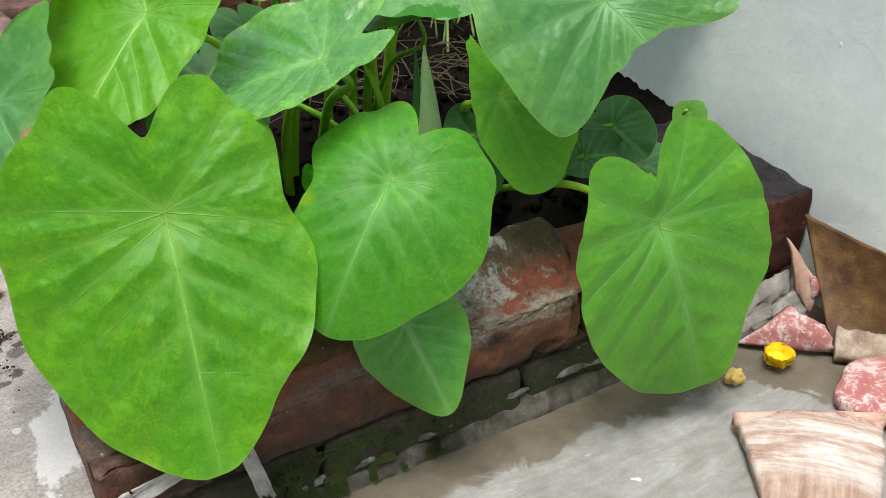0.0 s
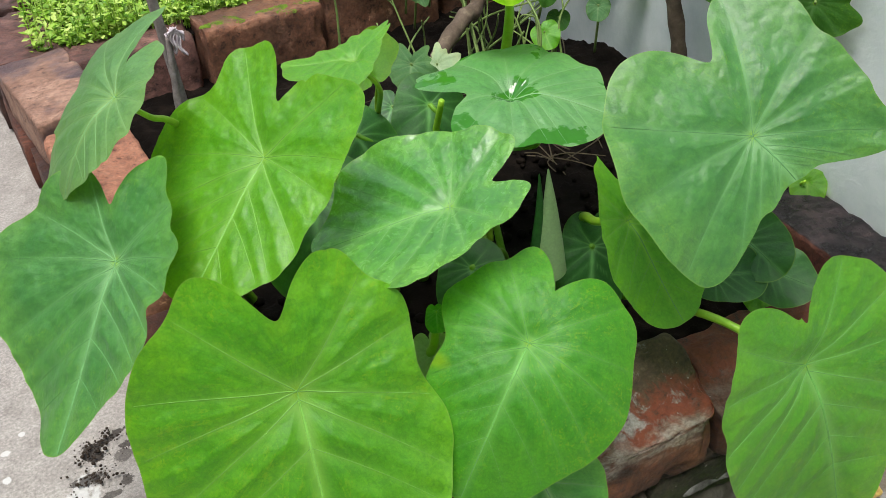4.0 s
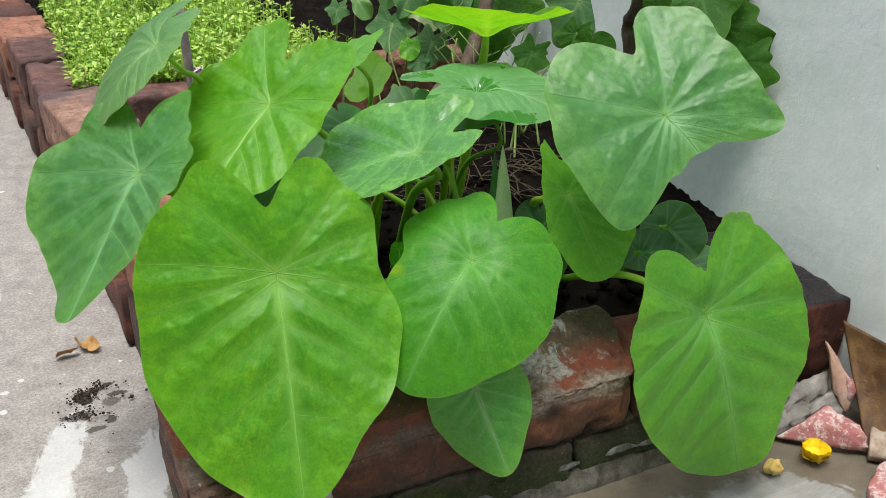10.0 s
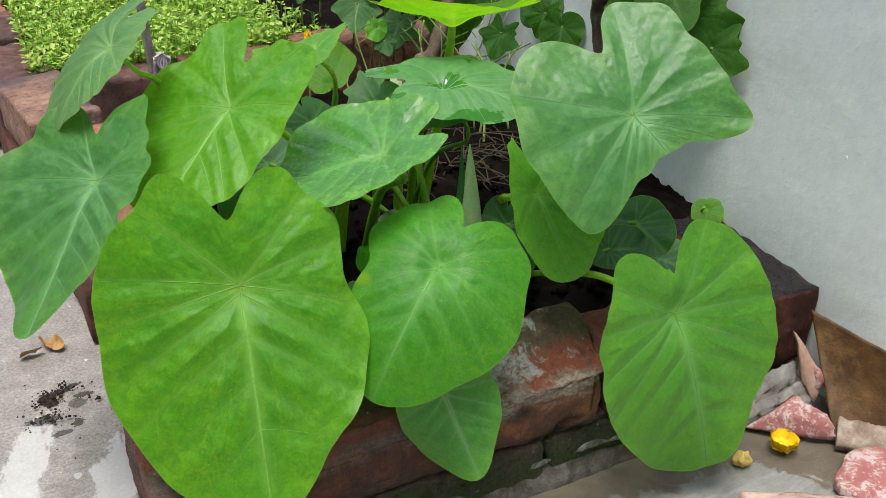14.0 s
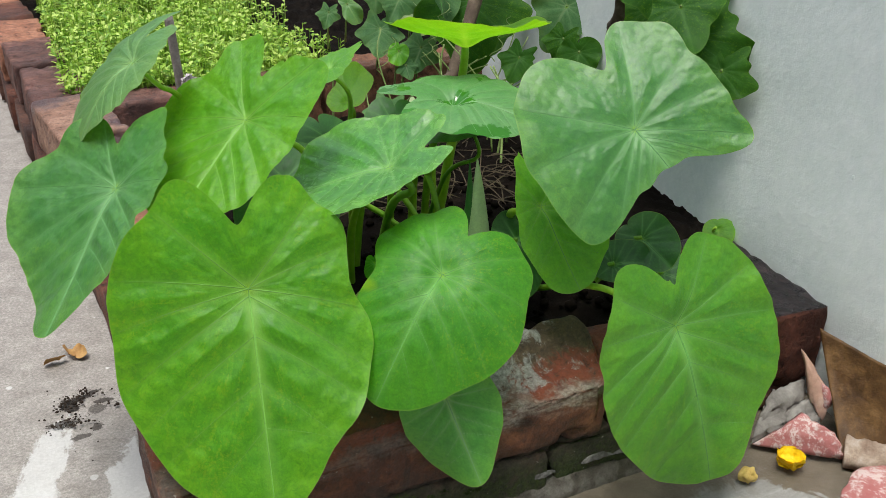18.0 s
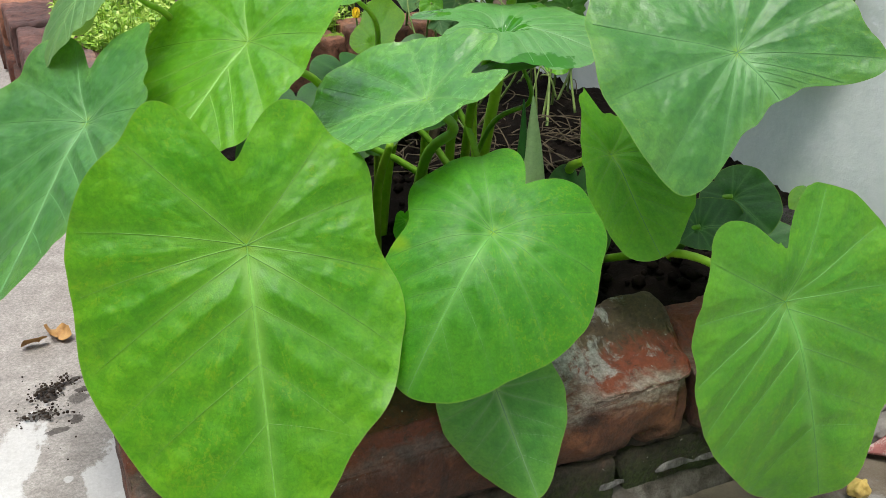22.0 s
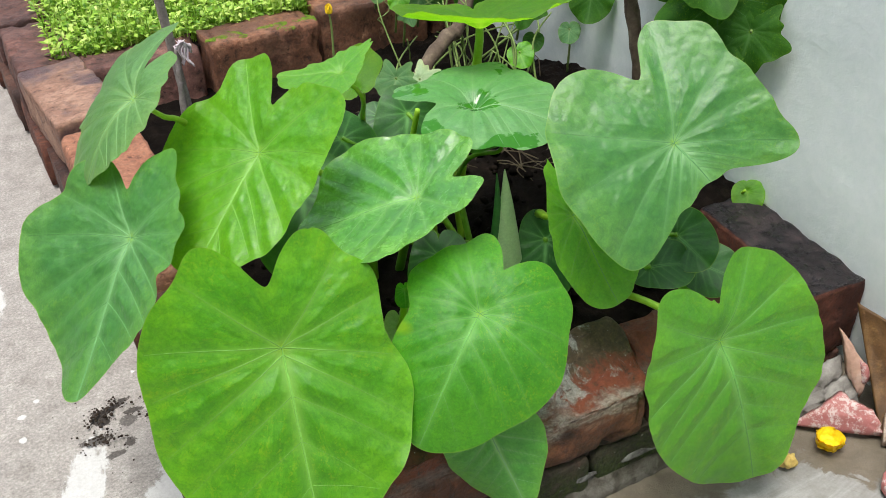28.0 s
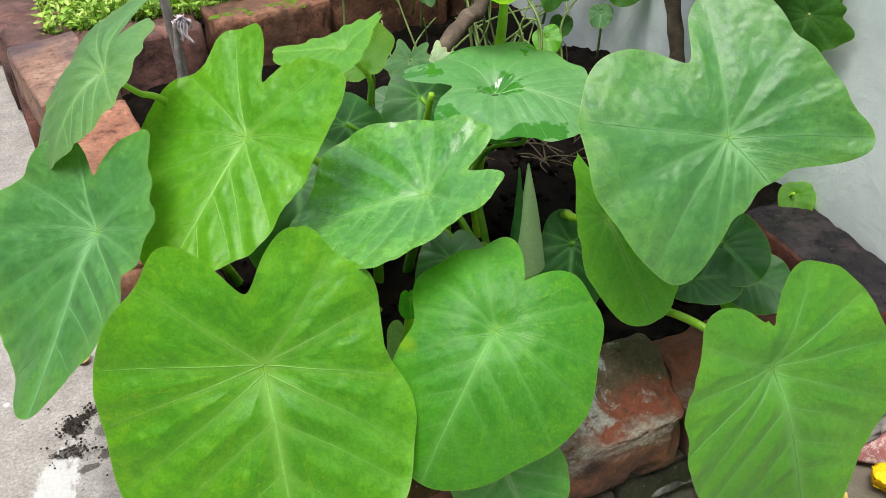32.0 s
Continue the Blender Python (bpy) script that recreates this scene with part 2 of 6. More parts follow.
def plain(name, stops, scale, rough=(0.6, 0.85), bump=0.3, depth=0.002, fine=60, spec=0.4, kind="Object"):
    """Colour by coarse noise through stops, with grain and relief."""
    m, n, l = material(name)
    p = n["Principled BSDF"]
    v = texco(n, l, 1.0, kind)
    big = noisy(n, l, v, scale, 7, 0.62, 0.3)
    small = noisy(n, l, v, scale * fine / 10, 5, 0.7)
    col = ramp(n, l, big, stops)
    col = blend(n, l, 0.55, col, ramp(n, l, small, [(0.25, grey(0.35)), (0.75, grey(0.75))]), "OVERLAY")
    l.new(col, p.inputs["Base Color"])
    l.new(ramp(n, l, small, [(0.3, grey(rough[0])), (0.7, grey(rough[1]))]), p.inputs["Roughness"])
    l.new(relief(n, l, blend(n, l, 0.45, big, small), bump, depth), p.inputs["Normal"])
    p.inputs["Specular IOR Level"].default_value = spec
    return m


def brick_material(name, low, mid, high, lime=0.0, tar=0.0, moss=0.0, wet=0.0, burnt=0.75):
    """Old hand-made brick: burnt colour, dirt, and where it has them lime wash, tar, moss and damp, in shapes of their own."""
    m, n, l = material(name)
    p = n["Principled BSDF"]
    v = texco(n, l, 1.0)
    info = n.new("ShaderNodeObjectInfo")
    shift = n.new("ShaderNodeVectorMath")
    shift.operation = "ADD"
    spread = n.new("ShaderNodeCombineXYZ")
    for i in range(3):
        l.new(maths(n, l, "MULTIPLY", info.outputs["Random"], 7.0 + i), spread.inputs[i])
    l.new(v, shift.inputs[0])
    l.new(spread.outputs[0], shift.inputs[1])
    v = shift.outputs[0]
    big = noisy(n, l, v, 22, 6, 0.65, 0.5)
    small = noisy(n, l, v, 190, 6, 0.7)
    pit = noisy(n, l, v, 75, 6, 0.75)
    col = ramp(n, l, blend(n, l, 0.35, big, pit), [(0.36, low), (0.5, mid), (0.62, high)])
    soot = ramp(n, l, noisy(n, l, v, 9, 6, 0.7, 0.8), [(0.42, grey(0)), (0.62, grey(burnt))])
    col = blend(n, l, soot, col, tuple(c * 0.42 for c in low))
    scrape = ramp(n, l, noisy(n, l, v, 48, 8, 0.75, 0.3), [(0.62, grey(0)), (0.68, grey(0.8))])
    col = blend(n, l, scrape, col, tuple(min(c * 1.5, 1.0) for c in high))
    col = blend(n, l, 0.85, col, ramp(n, l, small, [(0.25, grey(0.25)), (0.75, grey(0.78))]), "OVERLAY")
    col = blend(n, l, ramp(n, l, pit, [(0.33, grey(0.9)), (0.45, grey(0))]), col, tuple(c * 0.3 for c in low))
    rough = ramp(n, l, small, [(0.3, grey(0.65)), (0.7, grey(0.9))])
    if lime:
        f = maths(n, l, "MULTIPLY", ramp(n, l, noisy(n, l, v, 26, 9, 0.72, 0.6), [(0.50, grey(0)), (0.56, grey(1))]), lime)
        col = blend(n, l, f, col, ramp(n, l, small, [(0.3, (0.22, 0.23, 0.20)), (0.7, (0.46, 0.47, 0.43))]))
    if moss:
        f = maths(n, l, "MULTIPLY", ramp(n, l, noisy(n, l, v, 30, 6, 0.7), [(0.46, grey(0)), (0.58, grey(1))]), moss)
        col = blend(n, l, f, col, ramp(n, l, small, [(0.35, (0.02, 0.035, 0.012)), (0.7, (0.06, 0.10, 0.015))]))
    if wet:
        f = maths(n, l, "MULTIPLY", ramp(n, l, noisy(n, l, v, 9, 4, 0.55, 0.2), [(0.48, grey(0)), (0.58, grey(1))]), wet)
        col = blend(n, l, f, col, (low[0] * 0.55, low[1] * 0.65, low[2] * 1.05))
        rough = blend(n, l, f, rough, grey(0.3))
    if tar:
        g = n.new("ShaderNodeNewGeometry")
        s = n.new("ShaderNodeSeparateXYZ")
        l.new(g.outputs["Normal"], s.inputs[0])
        f = maths(n, l, "ADD", s.outputs["Z"], maths(n, l, "MULTIPLY", pit, 0.5))
        f = maths(n, l, "MULTIPLY", ramp(n, l, f, [(0.80, grey(0)), (0.92, grey(1))]), tar)
        col = blend(n, l, f, col, ramp(n, l, blend(n, l, 0.5, big, pit), [(0.38, (0.004, 0.003, 0.004)), (0.50, (0.014, 0.011, 0.012)), (0.60, (0.040, 0.030, 0.031)), (0.70, (0.10, 0.055, 0.045))]))
        rough = blend(n, l, f, rough, ramp(n, l, pit, [(0.4, grey(0.2)), (0.6, grey(0.6))]))
        p.inputs["Specular IOR Level"].default_value = 0.22
    l.new(col, p.inputs["Base Color"])
    l.new(rough, p.inputs["Roughness"])
    l.new(relief(n, l, blend(n, l, 0.5, pit, small), 0.9, 0.005), p.inputs["Normal"])
    return m


BRICK = brick_material("brick_red", (0.061, 0.018, 0.011), (0.122, 0.039, 0.022), (0.202, 0.071, 0.040), wet=0.3)
BRICK_BROWN = brick_material("brick_brown", (0.043, 0.018, 0.012), (0.086, 0.035, 0.024), (0.144, 0.068, 0.046), wet=0.5)
BRICK_ORANGE = brick_material("brick_orange", (0.20, 0.075, 0.042), (0.33, 0.14, 0.082), (0.44, 0.21, 0.13), burnt=0.4)
BRICK_WET = brick_material("brick_wet", (0.16, 0.080, 0.055), (0.27, 0.150, 0.105), (0.38, 0.23, 0.165), wet=0.95, burnt=0.2)
BRICK_PLUM = brick_material("brick_plum", (0.055, 0.022, 0.017), (0.130, 0.056, 0.044), (0.24, 0.115, 0.090), wet=0.3, burnt=0.4)
BRICK_DEEP = brick_material("brick_deep", (0.085, 0.032, 0.015), (0.200, 0.082, 0.043), (0.33, 0.165, 0.095), wet=0.4, burnt=0.4)
BRICK_TAR = brick_material("brick_tarred", (0.050, 0.017, 0.011), (0.095, 0.034, 0.022), (0.145, 0.058, 0.040), tar=1.0)

def faced_brick_material(name, low, mid, high, strip=0.0, red=0.0, lime=0.0, moss=0.0, dark=1.0):
    """A brick of the front kerb: grainy burnt face, flaked red and scraped pale bands along the worn edge, lime and
    lichen on top, darker towards the foot, with moss there.
    """
    m, n, l = material(name)
    p = n["Principled BSDF"]
    v = texco(n, l, 1.0)
    s = n.new("ShaderNodeSeparateXYZ")
    l.new(v, s.inputs[0])
    big = noisy(n, l, v, 26, 7, 0.68, 0.6)
    pit = noisy(n, l, v, 90, 7, 0.78, 0.3)
    small = noisy(n, l, v, 300, 5, 0.75)
    drag = noisy(n, l, texco(n, l, (18, 60, 90)), 1.0, 7, 0.72, 0.8)
    z = maths(n, l, "ADD", s.outputs["Z"], maths(n, l, "MULTIPLY", maths(n, l, "SUBTRACT", big, 0.5), 0.045))
    col = ramp(n, l, blend(n, l, 0.45, big, pit), [(0.34, low), (0.5, mid), (0.64, high)])
    soot = ramp(n, l, noisy(n, l, v, 15, 6, 0.7, 1.0), [(0.48, grey(0)), (0.62, grey(0.8 * dark))])
    col = blend(n, l, soot, col, tuple(c * 0.3 for c in low))
    if red:
        f = maths(n, l, "MULTIPLY", ramp(n, l, z, [(0.104, grey(0)), (0.108, grey(1)), (0.121, grey(1)), (0.126, grey(0))]), ramp(n, l, pit, [(0.36, grey(0)), (0.48, grey(red))]))
        col = blend(n, l, f, col, (0.23, 0.055, 0.026))
    g = n.new("ShaderNodeNewGeometry")
    gs = n.new("ShaderNodeSeparateXYZ")
    l.new(g.outputs["Normal"], gs.inputs[0])
    if lime:
        crust = ramp(n, l, z, [(0.119, grey(0)), (0.125, grey(1))])
        olive = ramp(n, l, pit, [(0.35, (0.035, 0.025, 0.014)), (0.55, (0.105, 0.075, 0.043)), (0.7, (0.19, 0.15, 0.10))])
        col = blend(n, l, maths(n, l, "MULTIPLY", crust, 0.9), col, olive)
        side = maths(n, l, "ADD", maths(n, l, "MULTIPLY", s.outputs["X"], -2.6), noisy(n, l, v, 34, 8, 0.72, 0.7))
        f = maths(n, l, "MULTIPLY", maths(n, l, "MULTIPLY", ramp(n, l, side, [(0.40, grey(0)), (0.47, grey(1))]), ramp(n, l, pit, [(0.34, grey(0)), (0.44, grey(1))])), ramp(n, l, z, [(0.106, grey(0)), (0.114, grey(lime))]))
        col = blend(n, l, f, col, ramp(n, l, small, [(0.3, (0.22, 0.22, 0.205)), (0.7, (0.46, 0.46, 0.44))]))
    if strip:
        f = maths(n, l, "MULTIPLY", ramp(n, l, z, [(0.088, grey(0)), (0.095, grey(1)), (0.103, grey(1)), (0.109, grey(0))]), ramp(n, l, drag, [(0.40, grey(0)), (0.52, grey(strip))]))
        col = blend(n, l, f, col, ramp(n, l, small, [(0.3, (0.32, 0.27, 0.22)), (0.7, (0.58, 0.54, 0.48))]))
    # the colour darkens towards the foot
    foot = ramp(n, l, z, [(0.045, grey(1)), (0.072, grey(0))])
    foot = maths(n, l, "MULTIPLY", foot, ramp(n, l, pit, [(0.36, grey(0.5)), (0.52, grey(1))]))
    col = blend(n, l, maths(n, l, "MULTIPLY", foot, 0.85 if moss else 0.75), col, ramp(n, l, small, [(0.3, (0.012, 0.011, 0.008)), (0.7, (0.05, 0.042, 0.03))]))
    if moss:
        f = maths(n, l, "MULTIPLY", ramp(n, l, blend(n, l, 0.5, big, pit), [(0.42, grey(0)), (0.52, grey(1))]), ramp(n, l, z, [(0.030, grey(moss)), (0.050, grey(0))]))
        col = blend(n, l, f, col, ramp(n, l, small, [(0.3, (0.010, 0.018, 0.005)), (0.7, (0.045, 0.068, 0.010))]))
    col = blend(n, l, 0.75, col, ramp(n, l, small, [(0.25, grey(0.26)), (0.75, grey(0.76))]), "OVERLAY")
    col = blend(n, l, ramp(n, l, pit, [(0.27, grey(0.9)), (0.37, grey(0))]), col, tuple(c * 0.25 for c in low))
    speck = ramp(n, l, noisy(n, l, v, 210, 2, 0.5), [(0.735, grey(0)), (0.755, grey(0.7))])
    col = blend(n, l, speck, col, (0.42, 0.38, 0.33))
    l.new(col, p.inputs["Base Color"])
    l.new(ramp(n, l, pit, [(0.3, grey(0.5)), (0.7, grey(0.9))]), p.inputs["Roughness"])
    l.new(relief(n, l, blend(n, l, 0.45, blend(n, l, 0.5, pit, big), small), 1.0, 0.006), p.inputs["Normal"])
    return m


FACE_BROWN = faced_brick_material("face_brown", (0.030, 0.011, 0.006), (0.096, 0.034, 0.018), (0.21, 0.078, 0.038), strip=0.15, red=0.45, dark=1.0)
FACE_LIME = faced_brick_material("face_limed", (0.048, 0.018, 0.010), (0.150, 0.057, 0.029), (0.31, 0.125, 0.060), strip=0.6, red=0.8, lime=0.85, dark=1.0)
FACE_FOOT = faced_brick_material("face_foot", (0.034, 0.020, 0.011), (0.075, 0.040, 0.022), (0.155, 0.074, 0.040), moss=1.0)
LIP = plain("cement_lip", [(0.36, (0.05, 0.048, 0.042)), (0.5, (0.11, 0.108, 0.10)), (0.64, (0.23, 0.227, 0.215))], 90, bump=0.7, depth=0.003)
DAMP = plain("damp_cement", [(0.36, (0.030, 0.026, 0.019)), (0.5, (0.070, 0.062, 0.047)), (0.62, (0.15, 0.14, 0.12))], 45, (0.35, 0.65), 0.9, 0.004, fine=90)
DAMP_JOINT = plain("damp_mortar", [(0.36, (0.012, 0.010, 0.007)), (0.5, (0.045, 0.034, 0.024)), (0.62, (0.11, 0.08, 0.06))], 70, (0.5, 0.8), 0.9, 0.004, fine=90)
MORTAR = plain("mortar", [(0.34, (0.11, 0.105, 0.09)), (0.5, (0.25, 0.24, 0.215)), (0.66, (0.44, 0.43, 0.40))], 60, bump=0.6, depth=0.003)
# dark soil, taken to near-black so its colour holds the shade between stalks
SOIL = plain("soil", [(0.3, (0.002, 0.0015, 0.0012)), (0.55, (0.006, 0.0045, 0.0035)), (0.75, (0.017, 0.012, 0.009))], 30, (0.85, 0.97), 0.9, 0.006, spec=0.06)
WALL = plain("limewash", [(0.25, (0.66, 0.72, 0.72)), (0.5, (0.73, 0.785, 0.78)), (0.75, (0.77, 0.82, 0.81))], 3.0, (0.7, 0.85), 0.55, 0.005, fine=190)
STEM = plain("petiole", [(0.3, (0.19, 0.38, 0.018)), (0.7, (0.31, 0.52, 0.04))], 25, (0.35, 0.5), 0.1, 0.001)
STEM_DARK = plain("petiole_dark", [(0.3, (0.10, 0.25, 0.02)), (0.7, (0.19, 0.38, 0.03))], 25, (0.35, 0.5), 0.1, 0.001)
VINE_STEM = plain("vine_stem", [(0.3, (0.11, 0.18, 0.04)), (0.7, (0.24, 0.33, 0.10))], 40, (0.45, 0.6), 0.2, 0.001)
BARK = plain("bark", [(0.3, (0.05, 0.032, 0.022)), (0.55, (0.11, 0.08, 0.055)), (0.75, (0.2, 0.16, 0.11))], 60, (0.7, 0.9), 0.6, 0.002)
GREYWOOD = plain("grey_wood", [(0.3, (0.13, 0.11, 0.10)), (0.55, (0.24, 0.215, 0.20)), (0.75, (0.36, 0.335, 0.32))], 70, (0.7, 0.9), 0.6, 0.002)
CRUMB = plain("crumb", [(0.3, (0.012, 0.009, 0.007)), (0.7, (0.06, 0.046, 0.036))], 90, (0.85, 0.97), 0.8, 0.002, spec=0.1)
STRAW = plain("straw", [(0.3, (0.03, 0.022, 0.012)), (0.7, (0.10, 0.075, 0.04))], 60, (0.6, 0.8), 0.3, 0.001)
MOSS_DULL = plain("moss_dull", [(0.3, (0.009, 0.018, 0.003)), (0.7, (0.040, 0.062, 0.007))], 60, (0.85, 0.95), 0.8, 0.002)
MOSS = plain("moss", [(0.3, (0.035, 0.075, 0.006)), (0.7, (0.16, 0.26, 0.012))], 120, (0.8, 0.95), 0.8, 0.002)
CLAY = plain("clay", [(0.30, (0.036, 0.017, 0.006)), (0.46, (0.092, 0.046, 0.015)), (0.60, (0.165, 0.090, 0.030)), (0.78, (0.28, 0.17, 0.07))], 26, (0.4, 0.75), 0.6, 0.003, fine=140)
CRUST = plain("pale_crust", [(0.3, (0.16, 0.10, 0.07)), (0.5, (0.30, 0.23, 0.17)), (0.7, (0.44, 0.38, 0.32))], 60, (0.7, 0.9), 0.7, 0.003)
PINK = plain("pink_clay", [(0.3, (0.30, 0.17, 0.12)), (0.5, (0.44, 0.28, 0.21)), (0.7, (0.55, 0.44, 0.37))], 30, (0.7, 0.9), 0.5, 0.002)
GREYCLAY = plain("grey_scrap", [(0.3, (0.09, 0.082, 0.072)), (0.5, (0.20, 0.188, 0.168)), (0.7, (0.32, 0.305, 0.28))], 40, (0.6, 0.8), 0.4, 0.002)
YELLOW = plain("yellow_petal", [(0.3, (0.68, 0.40, 0.005)), (0.6, (0.86, 0.60, 0.01)), (0.8, (0.88, 0.68, 0.05))], 70, (0.5, 0.7), 0.6, 0.002)
PALE_YELLOW = plain("wilted_petal", [(0.3, (0.55, 0.36, 0.09)), (0.7, (0.72, 0.56, 0.18))], 90, (0.5, 0.7), 0.5, 0.002)
CLOTH = plain("cloth", [(0.3, (0.42, 0.36, 0.40)), (0.7, (0.62, 0.55, 0.58))], 80, (0.8, 0.9), 0.4, 0.001)
DRY_LEAF = plain("dry_leaf", [(0.3, (0.25, 0.13, 0.04)), (0.7, (0.48, 0.29, 0.11))], 60, (0.6, 0.8), 0.4, 0.001)
FILM = plain("dirty_film", [(0.3, (0.22, 0.21, 0.20)), (0.7, (0.46, 0.45, 0.44))], 50, (0.3, 0.5), 0.5, 0.002)


def red_paint():
    """Red limewash flaking off pale clay."""
    m, n, l = material("flaked_red_paint")
    p = n["Principled BSDF"]
    v = texco(n, l, 1.0)
    f = ramp(n, l, blend(n, l, 0.4, noisy(n, l, v, 60, 8, 0.75, 0.5), noisy(n, l, v, 320, 8, 0.8, 0.6)), [(0.50, grey(0)), (0.55, grey(1))])
    red = ramp(n, l, noisy(n, l, v, 30, 5, 0.6), [(0.3, (0.33, 0.10, 0.095)), (0.7, (0.46, 0.20, 0.18))])
    col = blend(n, l, f, red, (0.58, 0.46, 0.43))
    l.new(col, p.inputs["Base Color"])
    p.inputs["Roughness"].default_value = 0.72
    l.new(relief(n, l, blend(n, l, 0.5, f, noisy(n, l, v, 200, 5)), 0.35, 0.0015), p.inputs["Normal"])
    return m


RED_PAINT = red_paint()


def scraped_clay():
    """Pale pot clay: red slip along the lip, chalky bands below it, long brown scrapes further down."""
    m, n, l = material("scraped_clay")
    p = n["Principled BSDF"]
    c = n.new("ShaderNodeTexCoord")
    r = n.new("ShaderNodeMapping")
    r.inputs["Rotation"].default_value = (0, 0, radians(43))
    l.new(c.outputs["Object"], r.inputs["Vector"])
    s = n.new("ShaderNodeSeparateXYZ")
    l.new(r.outputs["Vector"], s.inputs[0])

    def stretched(x, y):
        t = n.new("ShaderNodeMapping")
        t.inputs["Scale"].default_value = (x, y, 20)
        l.new(r.outputs["Vector"], t.inputs["Vector"])
        return noisy(n, l, t.outputs["Vector"], 1.0, 7, 0.7, 0.5)
    fine = noisy(n, l, c.outputs["Object"], 160, 6, 0.75)
    wide = noisy(n, l, c.outputs["Object"], 40, 6, 0.7, 0.5)
    at = maths(n, l, "ADD", maths(n, l, "MULTIPLY", s.outputs["Y"], 12.0), 0.58)
    at = maths(n, l, "ADD", at, maths(n, l, "MULTIPLY", maths(n, l, "SUBTRACT", wide, 0.5), 0.35))
    scrape = ramp(n, l, stretched(170, 14), [(0.35, (0.27, 0.165, 0.115)), (0.5, (0.37, 0.25, 0.19)), (0.66, (0.47, 0.36, 0.29))])
    chalk = ramp(n, l, stretched(12, 110), [(0.34, (0.30, 0.175, 0.13)), (0.47, (0.44, 0.33, 0.275)), (0.60, (0.60, 0.55, 0.51))])
    lip = ramp(n, l, fine, [(0.38, (0.34, 0.15, 0.11)), (0.6, (0.50, 0.33, 0.27))])
    col = blend(n, l, ramp(n, l, at, [(0.06, grey(0)), (0.30, grey(1))]), scrape, chalk)
    col = blend(n, l, ramp(n, l, at, [(0.90, grey(0)), (0.97, grey(1))]), col, lip)
    col = blend(n, l, 0.6, col, ramp(n, l, fine, [(0.25, grey(0.3)), (0.75, grey(0.7))]), "OVERLAY")
    l.new(col, p.inputs["Base Color"])
    p.inputs["Roughness"].default_value = 0.85
    l.new(relief(n, l, blend(n, l, 0.5, fine, stretched(150, 12)), 0.7, 0.003), p.inputs["Normal"])
    return m


SCRAPED = scraped_clay()


